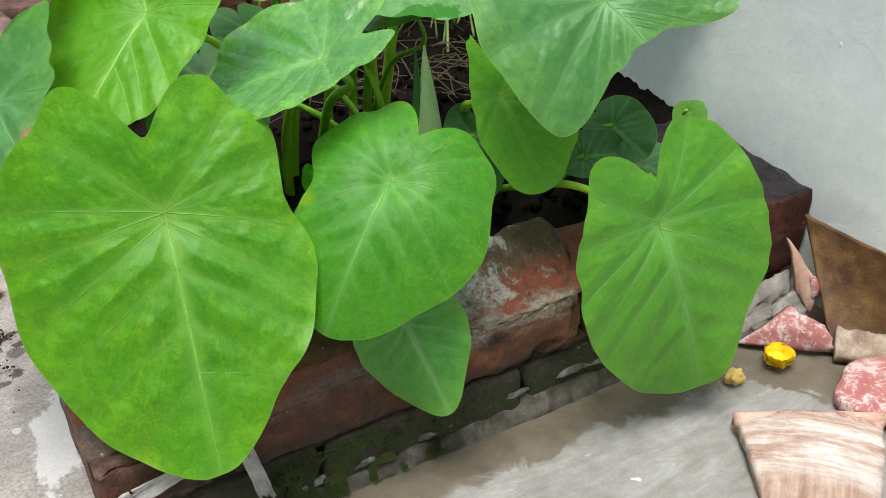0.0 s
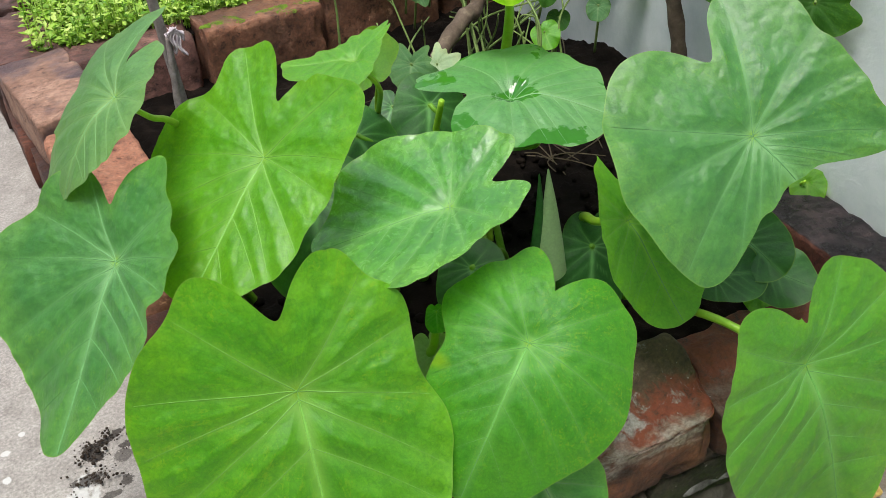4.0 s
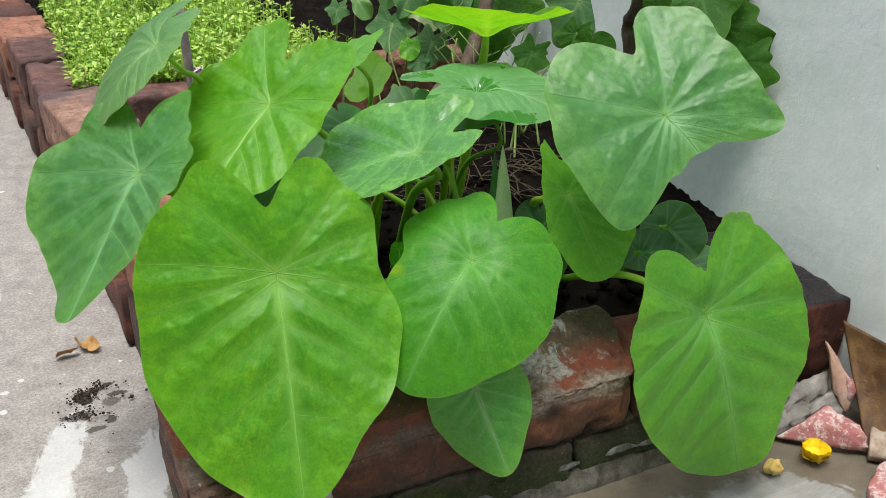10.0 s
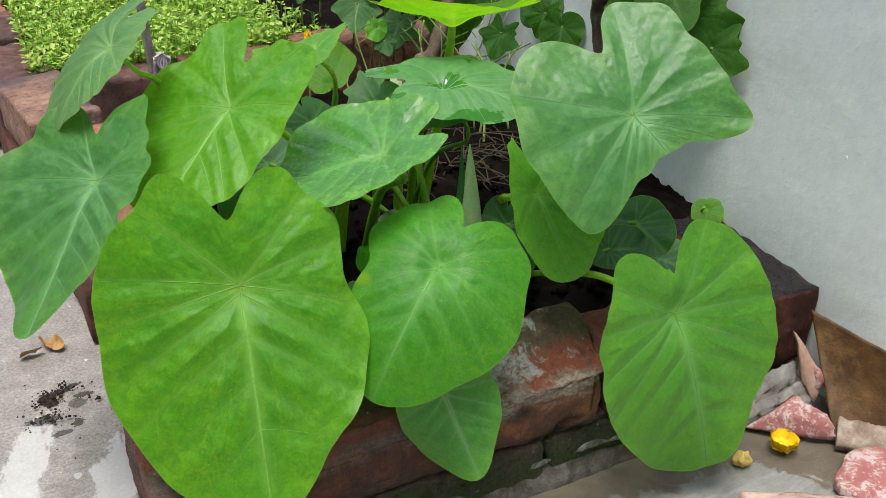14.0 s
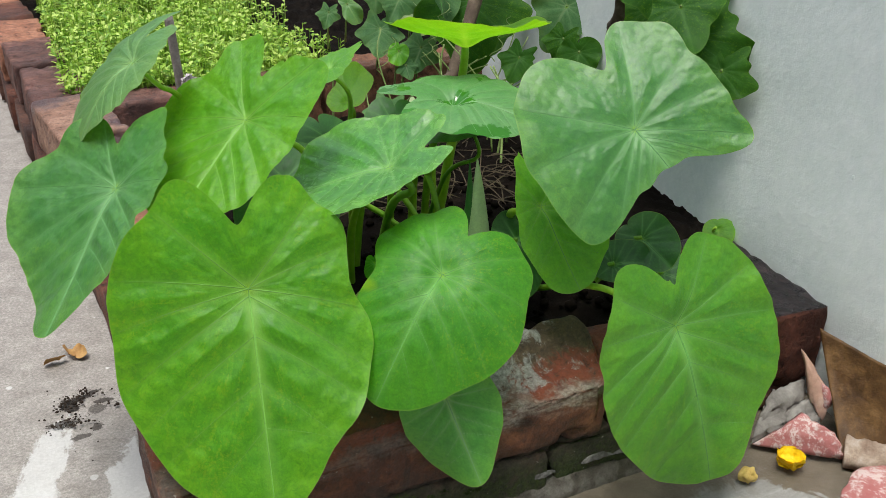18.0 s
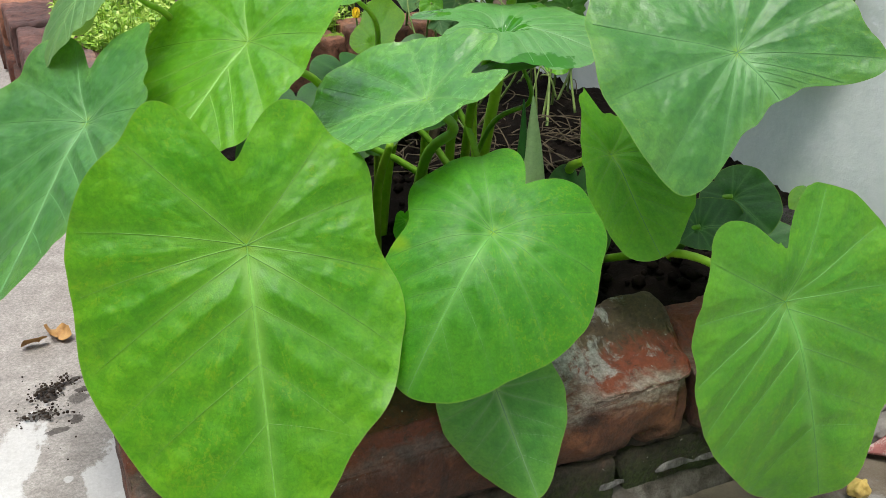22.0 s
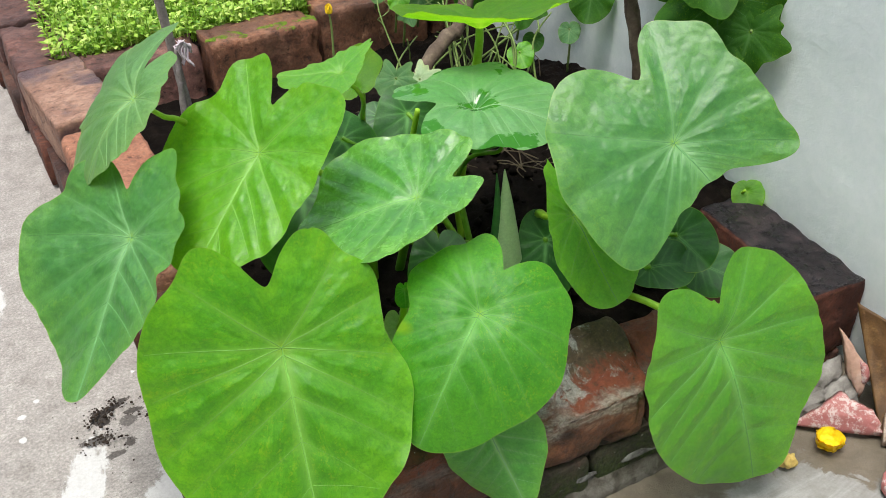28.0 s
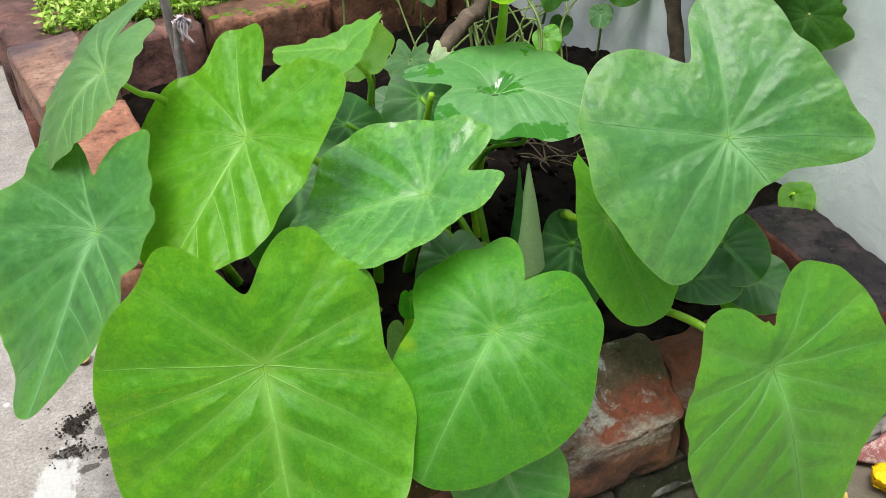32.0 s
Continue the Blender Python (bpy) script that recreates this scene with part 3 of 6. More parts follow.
def ground_material():
    """Cement floor: gritty and speckled beside the bed, smooth and pale in front of it, with a damp stain along the wall."""
    m, n, l = material("cement_floor")
    p = n["Principled BSDF"]
    v = texco(n, l, 1.0)
    big = noisy(n, l, v, 5, 7, 0.6, 0.4)
    mid = noisy(n, l, v, 38, 7, 0.7, 0.3)
    grit = noisy(n, l, v, 330, 4, 0.8)
    gritty = blend(n, l, 0.9, ramp(n, l, mid, [(0.3, (0.22, 0.20, 0.18)), (0.6, (0.345, 0.32, 0.295)), (0.8, (0.46, 0.44, 0.41))]),
                   ramp(n, l, grit, [(0.25, grey(0.2)), (0.55, grey(0.55)), (0.75, grey(0.85))]), "OVERLAY")
    trowel = noisy(n, l, texco(n, l, (14, 60, 1)), 1.0, 7, 0.72, 1.2)
    smooth = blend(n, l, 0.4, ramp(n, l, blend(n, l, 0.5, mid, trowel), [(0.32, (0.17, 0.165, 0.145)), (0.5, (0.255, 0.25, 0.232)), (0.66, (0.36, 0.36, 0.345))]),
                   ramp(n, l, grit, [(0.25, grey(0.36)), (0.75, grey(0.64))]), "OVERLAY")
    s = n.new("ShaderNodeSeparateXYZ")
    l.new(v, s.inputs[0])
    wobble = maths(n, l, "MULTIPLY", maths(n, l, "SUBTRACT", big, 0.5), 0.12)
    side = maths(n, l, "ADD", s.outputs["X"], wobble)
    front = ramp(n, l, maths(n, l, "ADD", side, 0.1), [(0.02, grey(0)), (0.16, grey(1))])
    col = blend(n, l, front, gritty, smooth)
    # white flecks on the gritty side
    fleck = ramp(n, l, noisy(n, l, v, 42, 3, 0.45), [(0.715, grey(0)), (0.735, grey(1))])
    col = blend(n, l, fleck, col, (0.62, 0.62, 0.61))
    # splashes of dried whitewash and smears of spilled soil: centre, half sizes, turn
    ragged = blend(n, l, 0.45, noisy(n, l, v, 36, 8, 0.72, 0.5), noisy(n, l, texco(n, l, (90, 22, 1)), 1.0, 7, 0.7, 0.8))

    def splash(under, colour, places, frayed):
        for cx, cy, ax, ay, turn, amount in places:
            t = n.new("ShaderNodeMapping")
            t.vector_type = "TEXTURE"
            t.inputs["Location"].default_value, t.inputs["Rotation"].default_value = (cx, cy, 0), (0, 0, radians(turn))
            t.inputs["Scale"].default_value = (ax, ay, 1e6)
            l.new(v, t.inputs["Vector"])
            d = n.new("ShaderNodeVectorMath")
            d.operation = "LENGTH"
            l.new(t.outputs["Vector"], d.inputs[0])
            f = maths(n, l, "ADD", maths(n, l, "SUBTRACT", 1.0, d.outputs["Value"]), maths(n, l, "MULTIPLY", maths(n, l, "SUBTRACT", ragged, 0.5), frayed))
            f = maths(n, l, "MULTIPLY", ramp(n, l, f, [(0.0, grey(0)), (0.16, grey(1))]), amount)
            under = blend(n, l, f, under, colour)
        return under
    white = ramp(n, l, blend(n, l, 0.5, ragged, grit), [(0.3, (0.46, 0.455, 0.44)), (0.7, (0.64, 0.64, 0.63))])
    col = splash(col, white, ((-0.178, 0.262, 0.020, 0.078, -16, 0.85), (-0.190, 0.215, 0.026, 0.035, -16, 0.7), (-0.104, 0.215, 0.022, 0.068, -13, 0.9), (-0.228, 0.63, 0.014, 0.05, -4, 0.8), (-0.30, 0.60, 0.012, 0.035, 8, 0.7), (-0.201, 0.421, 0.004, 0.004, 0, 0.9), (-0.217, 0.402, 0.005, 0.004, 0, 0.9), (-0.219, 0.367, 0.004, 0.005, 0, 0.9), (-0.135, 0.235, 0.004, 0.004, 0, 0.7)), 2.4)
    ragged = blend(n, l, 0.5, noisy(n, l, v, 150, 5, 0.7, 0.6), noisy(n, l, v, 60, 5, 0.7, 0.6))
    brown = ramp(n, l, grit, [(0.3, (0.012, 0.009, 0.007)), (0.7, (0.055, 0.043, 0.034))])
    col = splash(col, brown, ((-0.146, 0.360, 0.010, 0.013, 20, 1.0), (-0.133, 0.371, 0.020, 0.005, 25, 0.95), (-0.112, 0.357, 0.012, 0.005, -5, 0.9), (-0.152, 0.330, 0.014, 0.007, -10, 0.85), (-0.124, 0.314, 0.006, 0.007, 0, 0.85), (-0.140, 0.303, 0.012, 0.004, 0, 0.8), (-0.120, 0.345, 0.010, 0.010, 0, 0.7)), 4.0)
    # damp stain in front of the wall, its edge wandering
    edge = maths(n, l, "MULTIPLY", maths(n, l, "SUBTRACT", noisy(n, l, v, 24, 6, 0.65, 0.9), 0.5), 0.085)
    away = maths(n, l, "MULTIPLY", maths(n, l, "MAXIMUM", maths(n, l, "SUBTRACT", s.outputs["X"], 0.27), 0.0), 0.13)
    bay = maths(n, l, "MULTIPLY", ramp(n, l, maths(n, l, "ADD", s.outputs["X"], edge), [(0.432, grey(0)), (0.452, grey(1))]), 0.05)
    damp = maths(n, l, "ADD", maths(n, l, "ADD", s.outputs["Y"], edge), maths(n, l, "ADD", away, bay))
    damp = ramp(n, l, maths(n, l, "ADD", damp, 0.497), [(0.495, grey(0)), (0.502, grey(1))])
    damp = maths(n, l, "MULTIPLY", maths(n, l, "MULTIPLY", damp, front), ramp(n, l, s.outputs["X"], [(0.60, grey(1)), (0.66, grey(0))]))
    col = blend(n, l, maths(n, l, "MULTIPLY", damp, 0.88), col, ramp(n, l, mid, [(0.3, (0.080, 0.064, 0.040)), (0.7, (0.17, 0.138, 0.095))]))
    l.new(col, p.inputs["Base Color"])
    rough = ramp(n, l, mid, [(0.3, grey(0.6)), (0.7, grey(0.85))])
    l.new(blend(n, l, damp, rough, grey(0.35)), p.inputs["Roughness"])
    l.new(relief(n, l, blend(n, l, 0.4, blend(n, l, 0.6, mid, trowel), grit), 0.6, 0.003), p.inputs["Normal"])
    return m


GROUND = ground_material()

# ---- the large structure ----
def lattice(nx, ny, place):
    """A grid sheet; place(i, j) gives the point."""
    verts = [place(i / nx, j / ny) for j in range(ny + 1) for i in range(nx + 1)]
    faces = [(j * (nx + 1) + i, j * (nx + 1) + i + 1, (j + 1) * (nx + 1) + i + 1, (j + 1) * (nx + 1) + i) for j in range(ny) for i in range(nx)]
    return verts, faces


def ground_point(a, b):
    # the sheet is fine near the bed and runs on to the horizon
    x, y = (2 * a - 1), (2 * b - 1)
    x, y = 0.2 + 0.9 * x + 60 * x ** 9, 0.3 + 1.2 * y + 60 * y ** 9
    return x, y, 0.0016 * fuzz((x, y, 0), 6) + 0.0007 * fuzz((x, y, 0), 25) - 0.003


tagged(part("ground", lattice(170, 170, ground_point), GROUND), "grey cement yard floor, gritty beside the bed, damp along the bricks", "floor", kind="structure")


def wall_x(y):
    return 0.556 + 0.06 * (y - 0.05)


wall_verts, wall_faces = [], []
ys = sorted({-6.0, -3.0, -1.0, 4.0, 7.0, *[round(-0.5 + 0.02 * k, 3) for k in range(90)], *[1.3 + 0.2 * k for k in range(12)]})
zs = [-0.02 + 0.018 * k for k in range(44)] + [0.85, 1.1, 1.6, 2.4, 3.2]
for z in zs:
    for y in ys:
        dent = 0.0035 * fuzz((0, y, z), 5, 2.0) + 0.0012 * fuzz((0, y, z), 30, 1.0)
        foot = 0.006 * max(0.0, 1 - (z - 0.1) / 0.06) * abs(fuzz((1, y, z), 40)) if z < 0.16 else 0.0
        wall_verts.append((wall_x(y) + dent + foot, y, z))
for j in range(len(zs) - 1):
    for i in range(len(ys) - 1):
        k = j * len(ys) + i
        wall_faces.append((k + 1, k, k + len(ys), k + len(ys) + 1))
front_count = len(wall_verts)
back_row = [(wall_x(y) + 0.23, y, z) for z in (zs[0], zs[-1]) for y in (ys[0], ys[-1])]
wall_verts += back_row
a, b, c, d = front_count, front_count + 1, front_count + 2, front_count + 3
wall_faces.append((a, b, d, c))
wall_faces.append(tuple([(len(zs) - 1) * len(ys) + i for i in range(len(ys))] + [d, c]))
tagged(part("wall_house", (wall_verts, wall_faces), WALL), "pale blue-white limewashed house wall beside the bed", "wall", kind="structure")

# unseen plain walls, added to keep low sky light off the bed
for name, x0, x1, y0, y1 in (("wall_yard_left", -2.0, -1.8, -2.6, 5.2), ("wall_yard_front", -1.8, 0.30, -2.6, -2.4), ("wall_yard_back", -1.8, 0.85, 5.0, 5.2)):
    verts = [(x, y, z) for z in (-0.02, 1.9) for x, y in ((x0, y0), (x1, y0), (x1, y1), (x0, y1))]
    faces = [(0, 3, 2, 1), (4, 5, 6, 7), (0, 1, 5, 4), (1, 2, 6, 5), (2, 3, 7, 6), (3, 0, 4, 7)]
    tagged(part(name, (verts, faces), MORTAR, smooth=False), "unseen plain grey wall, added to block low sky light", "wall", kind="structure")

# paint blisters on the wall
for k in range(34):
    y, z = RNG.uniform(-0.14, 0.24), RNG.uniform(0.12, 0.50)
    r = 0.0006 + 0.0018 * RNG.random() ** 2
    bm = bmesh.new()
    bmesh.ops.create_icosphere(bm, subdivisions=2, radius=r, matrix=Matrix.Translation((wall_x(y) + 0.002, y, z)) @ Matrix.Diagonal((0.2, 1, 1.5, 1)))
    tagged(part("paint_blister", bm, WALL), "small raised blister in the limewash of the wall", "blister", "paint blisters", "structure")


def soil_sheet(name, x0, x1, y0, y1, z, rough, n, label):
    def place(i, j):
        x, y = x0 + (x1 - x0) * i, y0 + (y1 - y0) * j
        x = x - 0.048 * (y - y0) * (1 - i)
        h = rough * (fuzz((x, y, 0), 18) + 0.6 * fuzz((x, y, 1), 55) + 0.45 * fuzz((x, y, 2), 120) + 0.3 * fuzz((x, y, 3), 260))
        h = h - (0.03 if 0.455 < x and y < 0.245 else 0.0) - 0.042 * min(max((y - 0.60) / 0.14, 0.0), 1.0) * (y < 0.96)
        return x, y, z + h + 0.02 * min(max((y - 0.35) / 0.25, 0.0), 1.0) * i ** 1.5
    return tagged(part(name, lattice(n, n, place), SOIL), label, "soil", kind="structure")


soil_sheet("soil_front_bed", -0.03, 0.62, 0.085, 0.95, 0.110, 0.008, 150, "dark moist crumbly soil of the planting bed, gap shade put in its colour")
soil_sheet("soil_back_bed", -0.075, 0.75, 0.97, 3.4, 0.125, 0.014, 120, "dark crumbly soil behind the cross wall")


# ---- bricks ----
def brick_shape(lx, ly, lz, nx, ny, nz, rough, seed, chip=1.0):
    """A worn brick, centred, with softened and chipped edges."""
    key, verts, faces = {}, [], []

    def vert(i, j, k):
        if (i, j, k) not in key:
            p = np.array([(i / nx - 0.5) * lx, (j / ny - 0.5) * ly, (k / nz - 0.5) * lz])
            half = np.array([lx, ly, lz]) / 2
            r = 0.006 * chip
            core = np.clip(p, -half + r, half - r)
            d = p - core
            length = np.linalg.norm(d)
            if length > r * 1.0001:
                d = d / length * r
            p = core + d
            edge = (abs(abs(p) - half) < 0.012).sum()
            w = rough * (fuzz(p, 22, seed) + 0.6 * fuzz(p, 60, seed + 5) + 0.35 * fuzz(p, 150, seed + 9))
            bite = max(0.0, fuzz(p, 34, seed + 2) - 0.12) * 0.016 * chip if edge >= 2 else 0.0
            p = p * (1 - bite / max(np.linalg.norm(p), 0.03) * 1.6) + p / (np.linalg.norm(p) + 1e-6) * w
            key[(i, j, k)] = len(verts)
            verts.append(p)
        return key[(i, j, k)]

    for i in range(nx):
        for j in range(ny):
            faces.append((vert(i, j, nz), vert(i + 1, j, nz), vert(i + 1, j + 1, nz), vert(i, j + 1, nz)))
            faces.append((vert(i, j + 1, 0), vert(i + 1, j + 1, 0), vert(i + 1, j, 0), vert(i, j, 0)))
        for k in range(nz):
            faces.append((vert(i, 0, k), vert(i + 1, 0, k), vert(i + 1, 0, k + 1), vert(i, 0, k + 1)))
            faces.append((vert(i, ny, k + 1), vert(i + 1, ny, k + 1), vert(i + 1, ny, k), vert(i, ny, k)))
    for j in range(ny):
        for k in range(nz):
            faces.append((vert(0, j, k + 1), vert(0, j + 1, k + 1), vert(0, j + 1, k), vert(0, j, k)))
            faces.append((vert(nx, j, k), vert(nx, j + 1, k), vert(nx, j + 1, k + 1), vert(nx, j, k + 1)))
    return verts, faces


def lay_brick(parent, at, size, turn, mat, seed, label="", fine=True, tilt=(0, 0), worn=None, chip=0.55, rough=0.0022):
    n = ((64, 32, 26) if worn else (34, 18, 12)) if fine else (9, 5, 4)
    if size[1] > size[0]:
        n = (n[1], n[0], n[2])
    verts, faces = brick_shape(*size, *n, rough, seed, chip)
    m = pose(0, 0, 0, tilt[0], tilt[1], turn)
    verts = [m @ Vector(v) + Vector(at) for v in verts]
    if worn:
        # the upper edge is weathered down to a rough slope
        y0, z0, rise = worn
        for v in verts:
            top = z0 + rise * (v.y - y0) + 0.004 * fuzz(v, 28, seed) + 0.0025 * fuzz(v, 75, seed + 3) + 0.0016 * fuzz(v, 190, seed + 6)
            v.z = min(v.z, top)
    return part("brick", (verts, faces), mat, parent, label)


front_wall = thing("wall_front", (0.2, 0.09, 0), "low brick kerb of the bed, two rough courses, mossy and lime-stained", "brick wall", kind="structure")
lay_brick(front_wall, (-0.050, 0.100, 0.096), (0.088, 0.115, 0.084), 3, FACE_BROWN, 1.0, "chipped red corner brick", worn=(0.045, 0.092, 0.35))
lay_brick(front_wall, (0.082, 0.094, 0.0985), (0.168, 0.106, 0.094), 0.8, FACE_BROWN, 2.0, "dark red-brown brick", worn=(0.045, 0.126, 0.42))
lay_brick(front_wall, (0.2285, 0.0735, 0.096), (0.115, 0.065, 0.090), -0.5, FACE_LIME, 3.0, "brick with grey lime patches and flaked red", worn=(0.045, 0.106, 0.70), chip=1.3)
lay_brick(front_wall, (0.371, 0.078, 0.086), (0.160, 0.072, 0.070), 0.8, FACE_BROWN, 9.0, "dark broken brick under the round leaf", worn=(0.045, 0.098, 0.50))
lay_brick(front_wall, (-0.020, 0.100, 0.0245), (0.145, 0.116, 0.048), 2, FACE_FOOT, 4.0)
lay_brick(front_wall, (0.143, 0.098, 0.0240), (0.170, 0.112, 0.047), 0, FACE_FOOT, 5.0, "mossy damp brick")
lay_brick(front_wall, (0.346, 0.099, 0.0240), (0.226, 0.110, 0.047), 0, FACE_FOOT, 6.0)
lay_brick(front_wall, (0.5255, 0.1500, 0.0700), (0.066, 0.178, 0.086), -3.0, BRICK_TAR, 7.0, "brick with a black tarred top", tilt=(1, 1), chip=0.35, rough=0.003)
lay_brick(front_wall, (0.510, 0.152, 0.0130), (0.078, 0.176, 0.025), -3.0, BRICK_BROWN, 8.0)


def mortar_bed(name, x0, x1, y0, y1, z0, z1, parent, seed):
    verts, faces = brick_shape(x1 - x0, y1 - y0, z1 - z0, 30, 6, 2, 0.0012, seed, 0.4)
    c = np.array([(x0 + x1) / 2, (y0 + y1) / 2, (z0 + z1) / 2])
    return part(name, ([np.array(v) + c for v in verts], faces), DAMP_JOINT, parent, "dark damp mortar")


mortar_bed("mortar", -0.075, 0.46, 0.0465, 0.142, 0.042, 0.056, front_wall, 3)
for x in (-0.004, 0.169):
    verts, faces = brick_shape(0.014, 0.060, 0.080, 4, 14, 18, 0.002, x * 9, 0.3)
    part("mortar", ([np.array(v) + (x, 0.0775, 0.088) for v in verts], faces), DAMP_JOINT, front_wall)

# the damp cement fillet along the foot of the front wall, with its broken pale upper lip
def fillet(name, rows, material_used, label, parent=None):
    n, k = 220, len(rows)
    verts, faces = [], []
    for i in range(n + 1):
        x = 0.015 + 0.425 * i / n
        lift = 0.012 + 0.016 * min(max((x - 0.02) / 0.20, 0.0), 1.0) + 0.003 * fuzz((x, 3, 0), 30)
        for dy, dz in rows:
            w = 0.0022 * fuzz((x, dy * 40, dz), 24) + 0.0016 * fuzz((x, dy * 90, dz), 110)
            verts.append((x, 0.0415 + dy + w, max(lift * dz + 0.5 * w, -0.006 if dz < 0 else 0.0008)))
    for i in range(n):
        for c in range(k - 1):
            faces.append((i * k + c, (i + 1) * k + c, (i + 1) * k + c + 1, i * k + c + 1))
    return tagged(part(name, (verts, faces), material_used), label, "edging", kind="structure")


fillet("trim_cement", ((0.010, 0.62), (0.0040, 0.56), (0.0010, 0.44), (-0.0015, 0.28), (-0.0035, 0.14), (-0.0050, 0.04), (-0.0060, -0.3)), DAMP, "dark damp cement fillet along the foot of the bricks")
verts, faces = [], []
for i in range(260):
    # short broken flakes of pale cement along the upper lip
    x = 0.02 + 0.42 * i / 260
    here = min(max((fuzz((x, 5, 0), 30) + 0.10) / 0.25, 0.0), 1.0)
    if here <= 0.02:
        continue
    lift = 0.012 + 0.016 * min(max((x - 0.02) / 0.20, 0.0), 1.0) + 0.003 * fuzz((x, 3, 0), 30)
    d = (0.0015 + 0.0022 * fuzz((x, 6, 0), 60)) * here
    o = len(verts)
    for dx in (-0.0011, 0.0011):
        w = 0.0022 * fuzz((x + dx, 0, 1), 24)
        for dy, dz in ((0.006, 0.001), (0.004, 0.0028), (0.004 - d, 0.0018), (0.0035 - d, -0.003)):
            verts.append((x + dx, 0.0415 + dy + w - 0.002, lift * 0.9 - 0.003 + (dz + 0.003) * here + 0.0012 * fuzz((x + dx, dy * 50, 7), 150)))
    faces += [(o, o + 4, o + 5, o + 1), (o + 1, o + 5, o + 6, o + 2), (o + 2, o + 6, o + 7, o + 3), (o, o + 1, o + 2, o + 3), (o + 7, o + 6, o + 5, o + 4)]
tagged(part("trim_lip", (verts, faces), LIP), "broken pale cement lip above the damp fillet", "edging", kind="structure")

left_wall = thing("wall_left", (-0.1, 0.6, 0), "long low brick kerb beside the cement path", "brick wall", kind="structure")
joints = [0.165, 0.345, 0.520, 0.720, 0.960, 1.170, 1.385, 1.60, 1.82, 2.04, 2.26, 2.48, 2.70]
mats = [BRICK, BRICK_ORANGE, BRICK_ORANGE, BRICK_WET, BRICK_PLUM, BRICK_PLUM, BRICK_ORANGE, BRICK, BRICK_ORANGE, BRICK, BRICK_PLUM, BRICK_ORANGE]
for i, (y0, y1) in enumerate(zip(joints, joints[1:])):
    y = (y0 + y1) / 2
    xo = -0.078 - 0.012 * (y - 0.2) - 0.070 * max(y - 0.42, 0.0)
    lift = (0, 0.002, 0.004, 0.014, 0.005, 0.009, 0, 0.002, -0.003, 0, 0.003, 0)[i]
    skew = (3, 2, 3, 7, 2, 4, 2, 5, 3, 2, 4, 3)[i]
    lay_brick(left_wall, (xo + 0.045, y, 0.110 + lift), (0.090, y1 - y0 - 0.012, 0.070), skew, mats[i], 20.0 + i, fine=y < 1.5, chip=0.7, rough=0.003, tilt=((1, -1, 2, -2)[i % 4], (2, -1, 1, -2)[i % 4]))
    lay_brick(left_wall, (xo + 0.050, y - 0.08, 0.0345), (0.098, y1 - y0 - 0.008, 0.067), 3, BRICK_BROWN if i % 2 else BRICK, 40.0 + i, fine=False)

back_wall = thing("wall_cross", (0.2, 0.95, 0), "cross wall of bricks set on edge between the two beds", "brick wall", kind="structure")
for i, (x0, x1, m, dy, dz) in enumerate(((-0.040, 0.126, BRICK_PLUM, 0.006, -0.004), (0.136, 0.308, BRICK_DEEP, -0.006, 0.003), (0.318, 0.50, BRICK_DEEP, 0.012, 0.012), (0.508, 0.70, BRICK_DEEP, 0.02, 0.006))):
    lay_brick(back_wall, ((x0 + x1) / 2, 0.955 + dy, 0.092 + dz), (x1 - x0, 0.082, 0.112), (-2, 3, -2, 1)[i], m, 60.0 + i)


